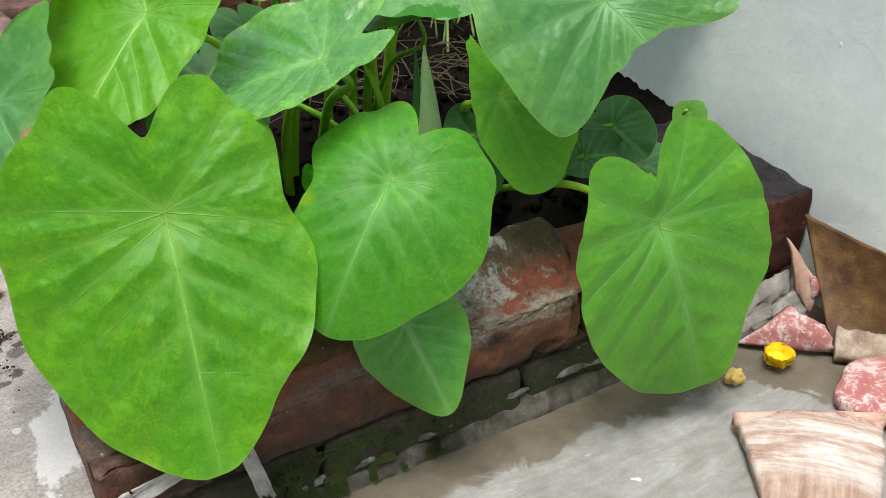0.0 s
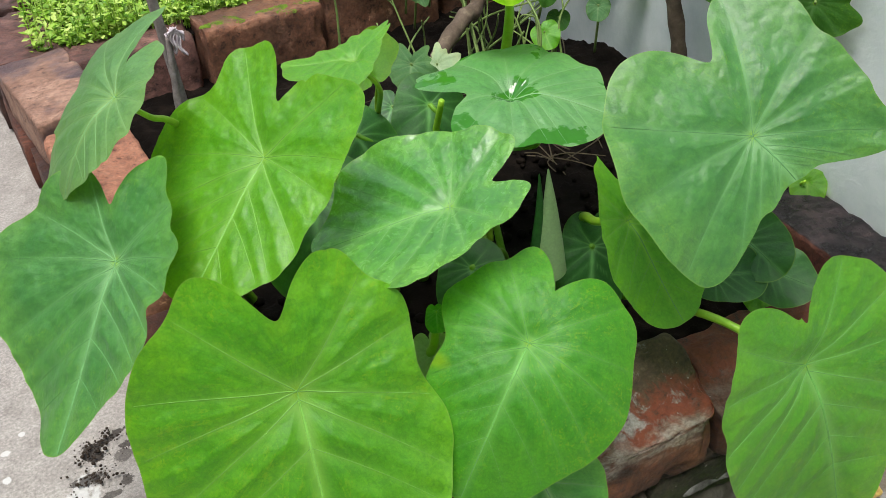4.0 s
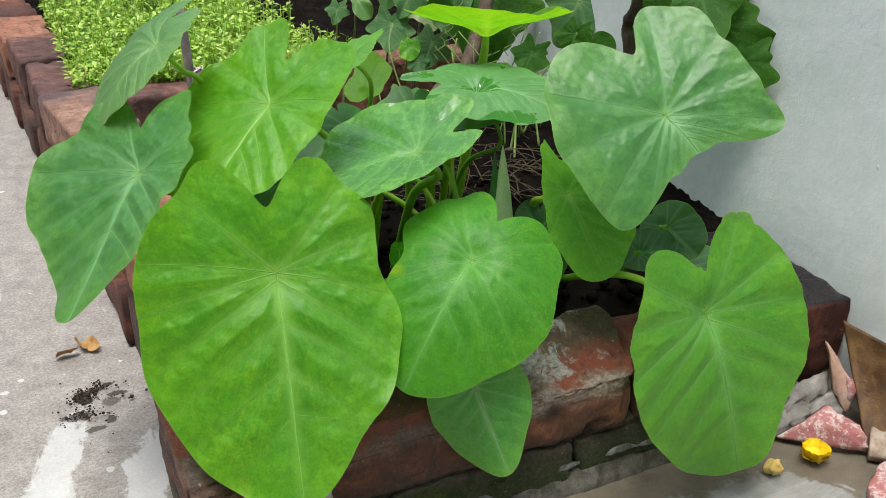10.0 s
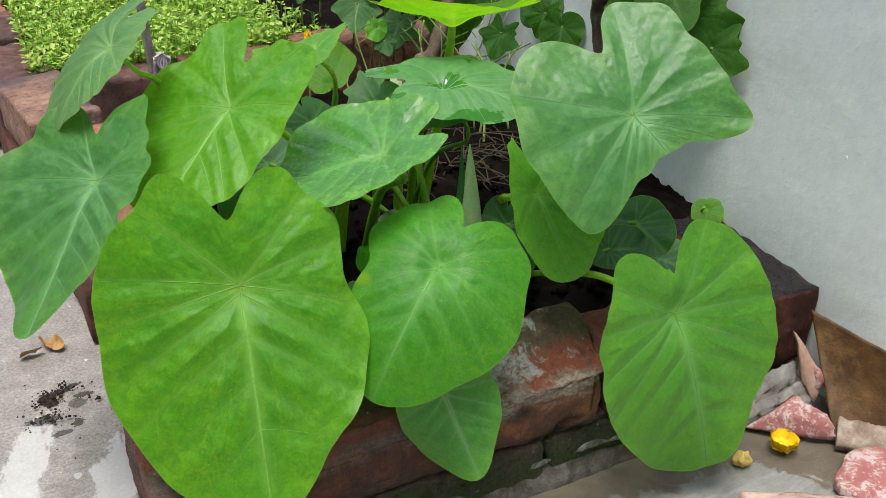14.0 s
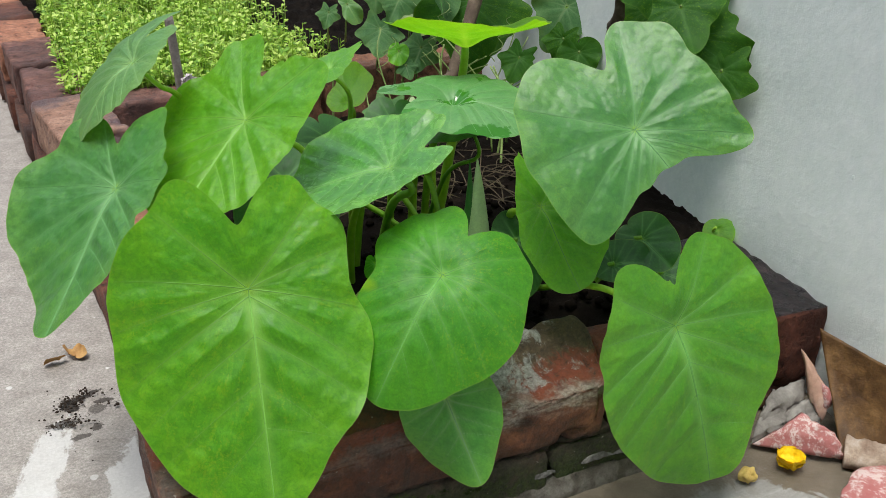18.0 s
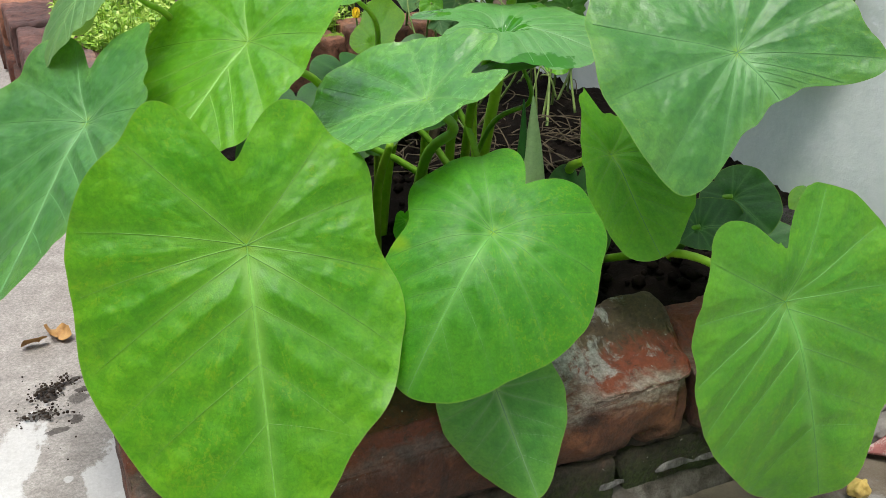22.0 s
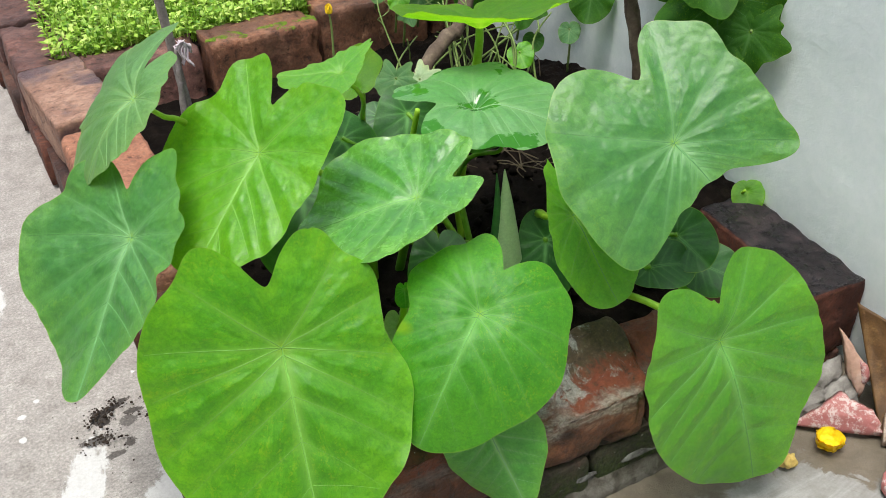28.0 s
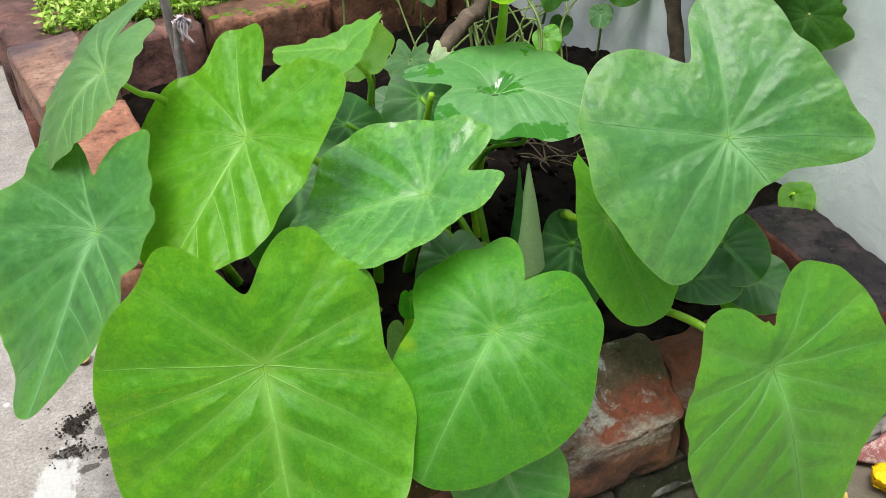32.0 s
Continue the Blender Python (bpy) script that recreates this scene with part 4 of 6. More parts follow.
# blade: middle, turn (degrees), bend (1/m), outline (mm, terms of a wave round the middle, last the sinus)
BLADES = {
    "A": ((-0.0112, 0.0708, 0.2456), (65.0, 21.0, -17.6), (-0.52, -0.63, -2.61), (99.8, -34.0, 4.7, 11.3, -6.7, -3.8, 10.4, 3.0, 2.4, 1.3, 5.6, 2.0, -0.8, 5.4, 0.2, 2.3, -1.7, 2.0, -1.6, -0.0, -0.7, -0.6, -1.1, 0.3, 0.6, -0.4, 0.3, 0.2, 0.1, 4.4)),
    "B": ((0.1262, 0.044, 0.2453), (34.7, 19.6, -50.4), (-5.38, -4.64, 0.22), (69.2, -14.8, 8.5, 6.4, -3.0, -6.6, 0.5, 1.1, 0.7, -2.5, -1.5, -1.6, -2.0, -1.8, 0.5, -0.6, -0.0, -1.4, -0.3, -1.2, 0.1, -0.7, 0.1, -0.2, 0.1, -0.1, 0.2, 0.3, -0.1, 9.7)),
    "C": ((0.3041, -0.0175, 0.1862), (76.7, -12.7, -0.5), (0.39, -0.87, -1.01), (88.8, -34.8, 1.8, 10.0, 1.8, -12.7, -2.0, -2.0, -0.2, -7.6, -1.8, -1.9, -0.3, -5.0, -0.4, -1.4, 0.0, -2.0, 0.1, -0.6, -0.9, -0.6, 0.0, -0.4, -0.4, 0.0, -0.5, -0.2, -0.6, -12.6)),
    "D": ((-0.0822, 0.2017, 0.2875), (33.6, -36.6, -22.8), (0.08, 1.16, -1.58), (78.1, -5.8, -27.9, -8.0, 4.5, -0.6, -6.2, -3.5, -2.0, 4.4, -0.9, 5.7, -2.6, 0.9, 1.1, 2.7, 1.1, -0.4, -0.3, 0.4, 0.8, -0.4, -0.0, -0.6, 0.1, -0.1, 1.9, -0.7, -0.4, -1.7)),
    "E": ((0.0231, 0.204, 0.3285), (43.7, 10.7, -76.1), (-0.36, 0.92, 0.12), (82.7, -18.0, -4.6, 3.5, 3.8, -2.7, 6.9, -5.2, 1.6, -2.1, 5.8, 0.8, 2.7, 1.9, 1.0, 1.0, -0.2, 1.9, 0.1, 1.6, 0.9, 1.6, -0.6, 1.5, -0.7, 0.1, -0.6, 0.2, -0.7, 13.7)),
    "F": ((0.2953, 0.0532, 0.3297), (55.0, -8.4, -9.7), (1.23, -2.2, 1.28), (77.6, 11.5, -12.2, -15.2, 9.6, 4.0, -2.6, -3.9, 9.0, -2.6, 5.6, -1.5, -0.2, 1.1, 5.1, -0.8, 1.1, -0.3, 0.3, 2.4, 1.3, -0.6, 1.3, 0.8, 0.3, 0.2, 0.5, -0.1, 1.2, -4.3)),
    "I": ((0.1162, 0.1261, 0.3024), (24.4, -11.3, -59.8), (0.18, 2.49, -0.98), (65.5, -8.3, -21.1, -4.9, 5.0, 0.1, 1.4, 3.3, 1.0, 0.2, 3.7, -1.0, 1.1, -2.7, -0.7, -1.1, -0.8, 0.9, -0.7, 1.3, -0.8, 0.6, 0.9, 0.1, 1.0, -0.1, 0.5, -0.8, -0.6, -2.9)),
    "J": ((0.2124, 0.2104, 0.3228), (5.0, -5.5, 47.2), (-1.63, -1.9, -1.46), (66.3, -6.3, 6.1, -1.7, 4.1, -0.6, 2.1, 6.6, 2.6, 6.4, 0.3, 1.7, -0.0, 1.9, -1.6, 1.4, -1.3, 1.2, 0.1, 0.7, 0.1, -0.5, -0.4, -0.1, -0.5, 0.2, 0.5, -0.9, 0.2, 6.0)),
    "H": ((0.1203, 0.0219, 0.1463), (83.6, -1.7, -17.5), (-1.3, -1.59, -5.54), (40.5, -22.6, 4.4, 2.7, -3.4, -6.7, 1.4, 0.0, -3.1, -2.0, 0.4, -0.2, -1.7, -0.0, 0.4, -0.2, -0.3, 0.1, 0.2, -0.3, 0.3, -0.1, -0.2, -0.4, 0.2, -0.2, 0.1, -0.2, 0.1, -3.3)),
    "G": ((0.2521, 0.1142, 0.2492), (47.5, -1.6, 12.3), (3.48, 0.59, -2.62), (44.8, -21.3, 1.0, 9.5, -0.4, -1.7, -3.0, 0.3, -0.5, -0.3, -1.9, 0.2, -0.4, -0.6, -1.7, -0.2, -0.3, -0.3, -1.1, -0.5, -0.6, -0.3, -0.2, -0.2, -0.4, -0.3, -0.3, -0.2, -0.3, -21.8)),
    "L": ((-0.0505, 0.258, 0.3702), (34.5, -11.9, -58.1), (-3.48, -3.69, -0.81), (64.0, 5.4, -40.0, -7.0, -8.7, -7.6, -0.9, -2.2, 5.9, 3.9, -0.4, -2.4, -5.9, -5.8, -0.4, -1.8, 1.2, -2.8, -0.6, -3.9, 1.8, -0.4, 3.3, 0.6, 1.8, 0.4, 1.2, 1.0, 1.0, 17.4)),
    "M": ((0.1242, 0.2888, 0.3404), (15.5, -0.8, -75.9), (-0.64, 2.55, 2.35), (33.9, -7.2, -2.8, 7.7, 0.9, 4.9, -3.9, -0.0, 1.0, 2.7, -0.9, 1.2, -0.0, 1.9, 0.6, 1.4, -0.6, 0.6, -0.0, 0.9, 0.4, 1.3, -0.4, 0.1, 0.1, 1.0, 0.5, 0.8, -0.9, 15.1)),
    "M2": ((0.1760, 0.3980, 0.2700), (40.0, 12.0, -40.0), (0, 4, 0), (22.4, 12.1, -3.9, 6.0, 2.6, 2.7, -0.9, 1.6, -0.4, -0.3, -0.1, -0.9, -0.4, -0.6, -0.1, -0.6, -0.1, 0.0, -0.2, 0.3, -0.1, 0.3, -0.0, 0.3, 0.0, 1.2)),
}


# ---- leaf blades ----
def outline(co, theta):
    r = np.full_like(theta, co[0])
    for j in range(1, len(co) // 2):
        r = r + co[2 * j - 1] * np.cos(j * theta) + co[2 * j] * np.sin(j * theta)
    return np.maximum(r - co[-1] * np.exp(-np.abs(theta) / 0.14), 2.0) / 1000


def heart(length, width, sinus=0.35, wave=0.0, lobes=0):
    """Outline terms of a plain heart-shaped (or lobed) blade."""
    co = [0.0] * 26
    a, b = length * 520, width * 520
    co[0], co[1], co[3] = (a + b) / 2, -a * 0.26, (a - b) / 2
    co[4], co[6], co[5] = wave * a, -wave * a * 0.7, -a * 0.05
    if lobes:
        # pointed lobes, the notch of the stalk between two of them, and a toothed margin
        co[2 * lobes - 1] -= a * 0.17
        co[4 * lobes - 1] += a * 0.05
        co[21] += a * 0.035
        co[24] += a * 0.03
    co[25] = sinus * a
    return co


def blade_points(u, v, bend, size, dip, ripple, seed):
    s2 = (u * u + v * v) / size ** 2
    w = bend[0] * u * u + bend[1] * v * v + bend[2] * u * v
    w = w - dip * np.exp(-(u * u + v * v) / (0.20 * size) ** 2)
    th = np.arctan2(u, v)
    w = w + ripple * size * s2 ** 1.6 * (np.sin(5 * th + seed) * 0.6 + np.sin(9 * th + 2 * seed) * 0.4)
    return w


# the way of each midrib from the sinus, in degrees
MIDRIB = {"A": 157, "B": 177, "C": 178, "D": -136, "E": 164, "F": 154, "G": -174, "H": 162, "I": -122, "J": -179, "L": -153}


def veins_of(co, midrib=None):
    """Lines of the ribs on the blade, in its plane: midrib, basal ribs and curved laterals."""
    th = np.linspace(-math.pi, math.pi, 361)
    r = outline(co, th)
    far = np.abs(th) > 2.3
    tip = th[far][np.argmax(r[far])] if midrib is None else math.radians(midrib)
    rt = outline(co, np.array([tip]))[0]
    axis = np.array([math.sin(tip), math.cos(tip)])
    lines = [(np.array([axis * rt * 0.985 * t for t in np.linspace(0, 1, 26)]), 0.0013)]
    for start, ang, width in ((0, 140, 1.15), (0, 104, 1.1), (0, 77, 1.1), (0.03, 51, 1.1), (0.20, 38, 0.9), (0.40, 27, 0.75), (0.60, 18, 0.6)):
        for side in (-1, 1):
            a = tip + side * math.radians(ang + 4 * math.sin(7.3 * ang + 2.1 * side + 30 * co[1]))
            a = (a + math.pi) % (2 * math.pi) - math.pi
            re = outline(co, np.array([a]))[0] * 0.95
            p0 = axis * rt * start
            p2 = np.array([math.sin(a), math.cos(a)]) * re
            mid = (p0 + p2) / 2 - axis * 0.045 * np.linalg.norm(p2 - p0) * (1 if ang < 110 else -0.3)
            t = np.linspace(0, 1, 20)[:, None]
            lines.append(((1 - t) ** 2 * p0 + 2 * t * (1 - t) * mid + t * t * p2, 0.00055 * width))
    return lines


VEIN_MATS = {}


def vein_material(leaf_mat):
    if leaf_mat.name not in VEIN_MATS:
        pale = {"leaf_bright": (0.15, 0.37, 0.050), "leaf_fresh": (0.17, 0.39, 0.060), "leaf_blue": (0.115, 0.30, 0.095), "leaf_wet": (0.16, 0.34, 0.13), "leaf_shiny": (0.13, 0.32, 0.080), "leaf_dark": (0.045, 0.16, 0.042), "leaf_vine": (0.05, 0.16, 0.03), "leaf_hanging": (0.17, 0.36, 0.13), "leaf_sage": (0.16, 0.34, 0.11)}.get(leaf_mat.name, (0.12, 0.35, 0.060))
        VEIN_MATS[leaf_mat.name] = plain("rib_" + leaf_mat.name, [(0.3, tuple(c * 0.9 for c in pale)), (0.7, tuple(min(c * 1.1, 1) for c in pale))], 60, (0.45, 0.6), 0.1, 0.0005)
    return VEIN_MATS[leaf_mat.name]


def turn_of(normal, up):
    """The turn of a blade that faces along normal, its sinus towards up."""
    n = Vector(normal).normalized()
    v = Vector(up)
    v = (v - n * v.dot(n)).normalized()
    u = v.cross(n)
    e = Matrix((u, v, n)).transposed().to_euler("XYZ")
    return tuple(math.degrees(a) for a in e)


def add_blade(parent, middle, turn, bend, co, mat, dip=0.004, ripple=0.018, seed=0.0, nr=56, na=320, ribs=True, name="leaf", label="", puff=0.0034, yellowed=None, midrib=None):
    B = np.array(pose(0, 0, 0, *turn).to_3x3())
    C = np.array(middle)
    th = np.linspace(-math.pi, math.pi, na, endpoint=False)
    rim = outline(co, th) * (1 + np.array([0.003 * fuzz((math.cos(a), math.sin(a), 0), 3.2, seed) + 0.005 * fuzz((math.cos(a), math.sin(a), 1), 8.0, seed) for a in th]))
    size = float(np.mean(rim))
    s = np.linspace(0, 1, nr + 1)[1:]
    s = 1 - (1 - s) ** 1.15
    u = np.concatenate([[0], (s[:, None] * rim * np.sin(th)).ravel()])
    v = np.concatenate([[0], (s[:, None] * rim * np.cos(th)).ravel()])
    w = blade_points(u, v, bend, size, dip, ripple, seed)
    lines = veins_of(co, midrib)
    near = np.full(len(u), 9.0)
    main = np.full(len(u), 9.0)
    for i, (line, width) in enumerate(lines):
        a, b = line[:-1], line[1:]
        for p, q in zip(a, b):
            d = q - p
            t = np.clip(((u - p[0]) * d[0] + (v - p[1]) * d[1]) / (d @ d + 1e-12), 0, 1)
            dist = np.hypot(u - p[0] - t * d[0], v - p[1] - t * d[1])
            near = np.minimum(near, dist)
            if i == 0:
                main = np.minimum(main, dist)
    k = size / 0.09
    rr = np.hypot(u, v)
    vein = 0.68 * np.exp(-(main / (0.0048 * k)) ** 2) * np.exp(-rr / (1.5 * size)) + 0.50 * np.exp(-(near / (0.0014 * k)) ** 2) * np.exp(-rr / (0.75 * size)) + 0.28 * np.exp(-(near / (0.0052 * k)) ** 2) * np.exp(-rr / (0.6 * size)) + 0.6 * np.exp(-(rr / (0.006 * k)) ** 2)
    way = np.arctan2(u, v)
    across = np.concatenate([[0], np.repeat(s, na)])
    streak = np.stack([4.0 * np.cos(way), 4.0 * np.sin(way), 1.6 * across + seed], 1)
    core = np.exp(-(rr / (0.26 * size)) ** 2)
    crease = np.array([noise.noise(Vector((a * 120, c * 120, seed))) + 0.6 * noise.noise(Vector((a * 260, c * 260, seed + 4))) for a, c in zip(u, v)])
    uneven = np.array([0.55 + 0.9 * noise.noise(Vector((a * 30, c * 30, seed + 8))) for a, c in zip(u, v)])
    w = w + puff * k * uneven * np.clip(near / (0.012 * k), 0, 1) ** 1.2 - 0.0004 * k + 0.0007 * k * crease * np.clip(near / (0.004 * k), 0, 1)
    margin = np.concatenate([[0], np.repeat(np.where(s > 0.999, 0.6 if nr > 20 else 0.15, 0.0), na)])
    pts = C + np.stack([u, v, w], 1) @ B.T
    faces = [(0, 1 + (j + 1) % na, 1 + j) for j in range(na)]
    for i in range(nr - 1):
        o = 1 + i * na
        for j in range(na):
            j2 = (j + 1) % na
            faces.append((o + j, o + j2, o + na + j2, o + na + j))
    ob = part(name, (pts, faces), mat, parent, label)
    for key, values in (("vein", np.clip(vein, 0, 0.85)), ("rim", margin), ("far", across)):
        at = ob.data.attributes.new(key, "FLOAT", "POINT")
        at.data.foreach_set("value", values.astype(np.float32))
    # the bright point where the stalk meets the blade, and a yellowed patch where there is one
    sick = 0.85 * np.exp(-(rr / (0.0032 * k)) ** 2)
    if yellowed:
        sick = np.maximum(sick, np.clip(1.25 - np.hypot((u - yellowed[0]) / yellowed[2], (v - yellowed[1]) / yellowed[3]), 0, 0.75))
    at = ob.data.attributes.new("yellowed", "FLOAT", "POINT")
    at.data.foreach_set("value", sick.astype(np.float32))
    at = ob.data.attributes.new("core", "FLOAT", "POINT")
    at.data.foreach_set("value", core.astype(np.float32))
    at = ob.data.attributes.new("streak", "FLOAT_VECTOR", "POINT")
    at.data.foreach_set("vector", streak.astype(np.float32).ravel())
    if ribs:
        verts, quads = [], []
        for li, (line, width) in enumerate(lines):
            n = len(line)
            for i, p in enumerate(line):
                d = line[min(i + 1, n - 1)] - line[max(i - 1, 0)]
                d = np.array([-d[1], d[0]]) / (np.hypot(*d) + 1e-9)
                grow = min(1.0, 0.25 + i / 5) if li == 0 else 1.0
                half = (0.85 if li == 0 else 0.50) * width * k * (1 - (0.75 if li == 0 else 0.88) * i / n) * grow
                for side, lift in ((-1, -0.0002), (0, 0.0005 if li == 0 else 0.0002), (1, -0.0002)):
                    q = p + d * half * side
                    z = blade_points(q[0], q[1], bend, size, dip, ripple, seed) - 0.0004 * k + 0.0003 + lift * k
                    verts.append(C + B @ np.array([q[0], q[1], z]))
            o = len(verts) - 3 * n
            for i in range(n - 1):
                for c in range(2):
                    quads.append((o + i * 3 + c, o + i * 3 + c + 1, o + i * 3 + c + 4, o + i * 3 + c + 3))
        part("rib", (verts, quads), vein_material(mat), ob, "pale green leaf ribs")
    return ob


def add_petiole(parent, middle, turn, base, mat=None, thick=(0.0024, 0.0048), lean=0.045, sag=0.0, label="", via=None):
    B = pose(0, 0, 0, *turn).to_3x3()
    c, b = Vector(middle), Vector(base)
    n, up = B @ Vector((0, 0, 1)), B @ Vector((0, 1, 0))
    p1 = c - n * 0.011
    p2 = c - n * lean * 0.75 + up * 0.012 + Vector((0, 0, -0.004 + sag))
    mid = p2.lerp(b, 0.5) + Vector((0, 0, 0.025 + sag))
    if via:
        p2, mid = c - n * 0.012 + (Vector(via) - c) * 0.25, Vector(via)
    line = glide([p1, p2, mid, b + Vector((0, 0, -0.02))], 9)
    return part("petiole", tube(line, taper(thick[0], thick[1], len(line)), 10), mat or STEM, parent, label)



def taro(base, label, leaves):
    plant = thing("taro_plant", base, label, "taro", "taro plants in the bed")
    for key, mat, foot, opts in leaves:
        middle, turn, bend, co = BLADES[key]
        opts = dict(opts)
        lean = opts.pop("lean", 0.045)
        stem = opts.pop("stem", STEM)
        sag = opts.pop("sag", 0.0)
        via = opts.pop("via", None)
        thick = opts.pop("thick", (0.0024, 0.0048))
        add_blade(plant, middle, turn, bend, co, mat, seed=len(key) + 1.3 * ord(key[0]), midrib=MIDRIB.get(key), **opts)
        if foot:
            add_petiole(plant, middle, turn, foot, stem, lean=lean, sag=sag, via=via, thick=thick)
    return plant


taro((0.14, 0.28, 0.11), "taro with broad bright yellow-green leaves hanging over the bricks", [
    ("A", LEAF_BRIGHT, (0.13, 0.27, 0.115), {"dip": 0.007}),
    ("B", LEAF_MID, (0.17, 0.25, 0.115), {"dip": 0.008, "yellowed": (-0.047, -0.034, 0.010, 0.005)}),
    ("H", LEAF_HANG, (0.15, 0.20, 0.115), {"na": 140, "nr": 26}),
    ("I", LEAF_SHINY, (0.17, 0.31, 0.115), {"stem": STEM_DARK}),
])
taro((0.30, 0.25, 0.11), "taro with a large blue-green torn leaf and a hanging round leaf", [
    ("C", LEAF_RIGHT, (0.285, 0.24, 0.115), {"via": (0.2755, 0.0680, 0.1885), "thick": (0.0026, 0.0032), "dip": 0.007}),
    ("F", LEAF_BLUE, (0.33, 0.27, 0.115), {}),
    ("G", LEAF_YOUNG, (0.28, 0.24, 0.115), {}),
])
taro((0.07, 0.40, 0.11), "taro with dull blue-green and light green leaves beside the kerb", [
    ("D", LEAF_BLUE, (0.03, 0.36, 0.115), {}),
    ("E", LEAF_FRESH, (0.15, 0.33, 0.115), {"via": (0.085, 0.225, 0.272), "thick": (0.0019, 0.0034)}),
    ("L", LEAF_SAGE, (0.12, 0.38, 0.115), {"via": (0.004, 0.290, 0.305), "thick": (0.0017, 0.003)}),
])
taro((0.24, 0.42, 0.11), "taro with a wet flat leaf and pale leaves at the back", [
    ("J", LEAF_WET, (0.25, 0.37, 0.115), {"dip": 0.010}),
    ("M", LEAF_FRESH, (0.19, 0.44, 0.115), {"thick": (0.0017, 0.003), "na": 140, "nr": 26}),
    ("M2", LEAF_LIT, (0.20, 0.46, 0.115), {"thick": (0.0017, 0.003), "na": 140, "nr": 26}),
])


# ---- the plants behind and between ----
def small_leaf(parent, middle, normal, up, length, width, mat, bend=(0, 0, 0), lobes=0, sinus=0.3, name="leaf", ribs=False, na=96, nr=14, ripple=0.04, seed=0.0, dip=0.002):
    return add_blade(parent, middle, turn_of(normal, up), bend, heart(length, width, sinus, 0.02, lobes), mat, dip=dip, ripple=ripple, seed=seed, nr=nr, na=na, ribs=ribs, name=name, puff=0.0015)


umbrella = thing("taro_plant", (0.25, 0.38, 0.11), "tall taro leaf held flat like a dish on its stalk", "taro", "taro plants in the bed")
K_MID, K_TURN = (0.2790, 0.3245, 0.3440), turn_of((0.06, 0.16, 0.97), (0.3, 1.0, 0))
add_blade(umbrella, K_MID, K_TURN, (2.2, 1.6, 0.2), heart(0.150, 0.160, 0.3, 0.03), LEAF_LIT, dip=0.010, ripple=0.03, seed=2.0, na=160, nr=28, ribs=False)
part("petiole", tube(glide([(0.279, 0.325, 0.338), (0.278, 0.327, 0.31), (0.275, 0.345, 0.23), (0.27, 0.38, 0.10)], 8), taper(0.0035, 0.006, 25), 10), STEM, umbrella)
Q_TURN = turn_of((-0.05, 0.42, 0.9), (0.5, 0.9, 0))
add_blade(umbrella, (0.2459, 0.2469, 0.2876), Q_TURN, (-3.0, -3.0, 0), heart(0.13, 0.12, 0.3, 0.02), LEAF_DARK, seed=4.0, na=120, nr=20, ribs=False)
add_petiole(umbrella, (0.2459, 0.2469, 0.2876), Q_TURN, (0.245, 0.37, 0.115), STEM_DARK, thick=(0.0016, 0.0028))

spear = thing("taro_shoot", (0.20, 0.17, 0.11), "pale rolled-up new taro leaf standing upright", "taro shoot")
for foot, tip, wide, mat, note in (((0.2128, 0.1600, 0.188), (0.2097, 0.1560, 0.2823), 0.0132, LEAF_PALE, "pale grey-green rolled blade"), ((0.2040, 0.1620, 0.205), (0.2030, 0.1570, 0.2800), 0.0060, LEAF_DARK, "dark edge of the rolled blade")):
    verts, faces = [], []
    for i in range(31):
        t = i / 30
        c = Vector(foot).lerp(Vector(tip), t) + Vector((0.0012 * math.sin(3 * t), 0, 0))
        r = 0.0005 + wide * (1 - t) ** 0.95
        for k in range(27):
            a = 2 * math.pi * k / 22 + 0.9
            rr = r * (1 + 0.10 * k / 26)
            verts.append(c + Vector((math.cos(a) * rr, math.sin(a) * rr * 0.8, 0.012 * (k / 26 - 0.5) * (1 - t))))
    for i in range(30):
        for k in range(26):
            faces.append((i * 27 + k, i * 27 + k + 1, (i + 1) * 27 + k + 1, (i + 1) * 27 + k))
    part("leaf", (verts, faces), mat, spear, note)
part("petiole", tube(glide([(0.2140, 0.1640, 0.185), (0.2150, 0.1700, 0.13), (0.217, 0.18, 0.09)], 6), taper(0.007, 0.008, 13), 10), STEM, spear)

seedling = thing("taro_shoot", (0.105, 0.17, 0.11), "small young taro shoot with curled leaves", "taro shoot")
part("petiole", tube(glide([(0.1051, 0.1344, 0.2121), (0.1062, 0.1422, 0.1788), (0.1075, 0.1671, 0.1379), (0.106, 0.165, 0.10)], 6), taper(0.0028, 0.0045, 19), 8), STEM, seedling)
small_leaf(seedling, (0.1043, 0.1300, 0.2161), (-0.5, -0.8, 0.2), (0, 0.2, 1), 0.022, 0.014, LEAF_MID, (30, 10, 0), seed=1.0)
small_leaf(seedling, (0.0961, 0.1124, 0.1756), (-0.2, -0.9, 0.4), (0.6, 0, 1), 0.026, 0.016, LEAF_MID, (-28, 6, 0), seed=2.0)
small_leaf(seedling, (0.1077, 0.1503, 0.1634), (-0.5, -0.7, 0.5), (0, 0.6, 1), 0.05, 0.03, LEAF_PALE, (6, 0, 0), seed=3.0)
part("petiole", tube(glide([(0.0970, 0.1147, 0.1736), (0.1016, 0.1402, 0.1473), (0.104, 0.165, 0.10)], 6), taper(0.0022, 0.004, 13), 8), STEM, seedling)

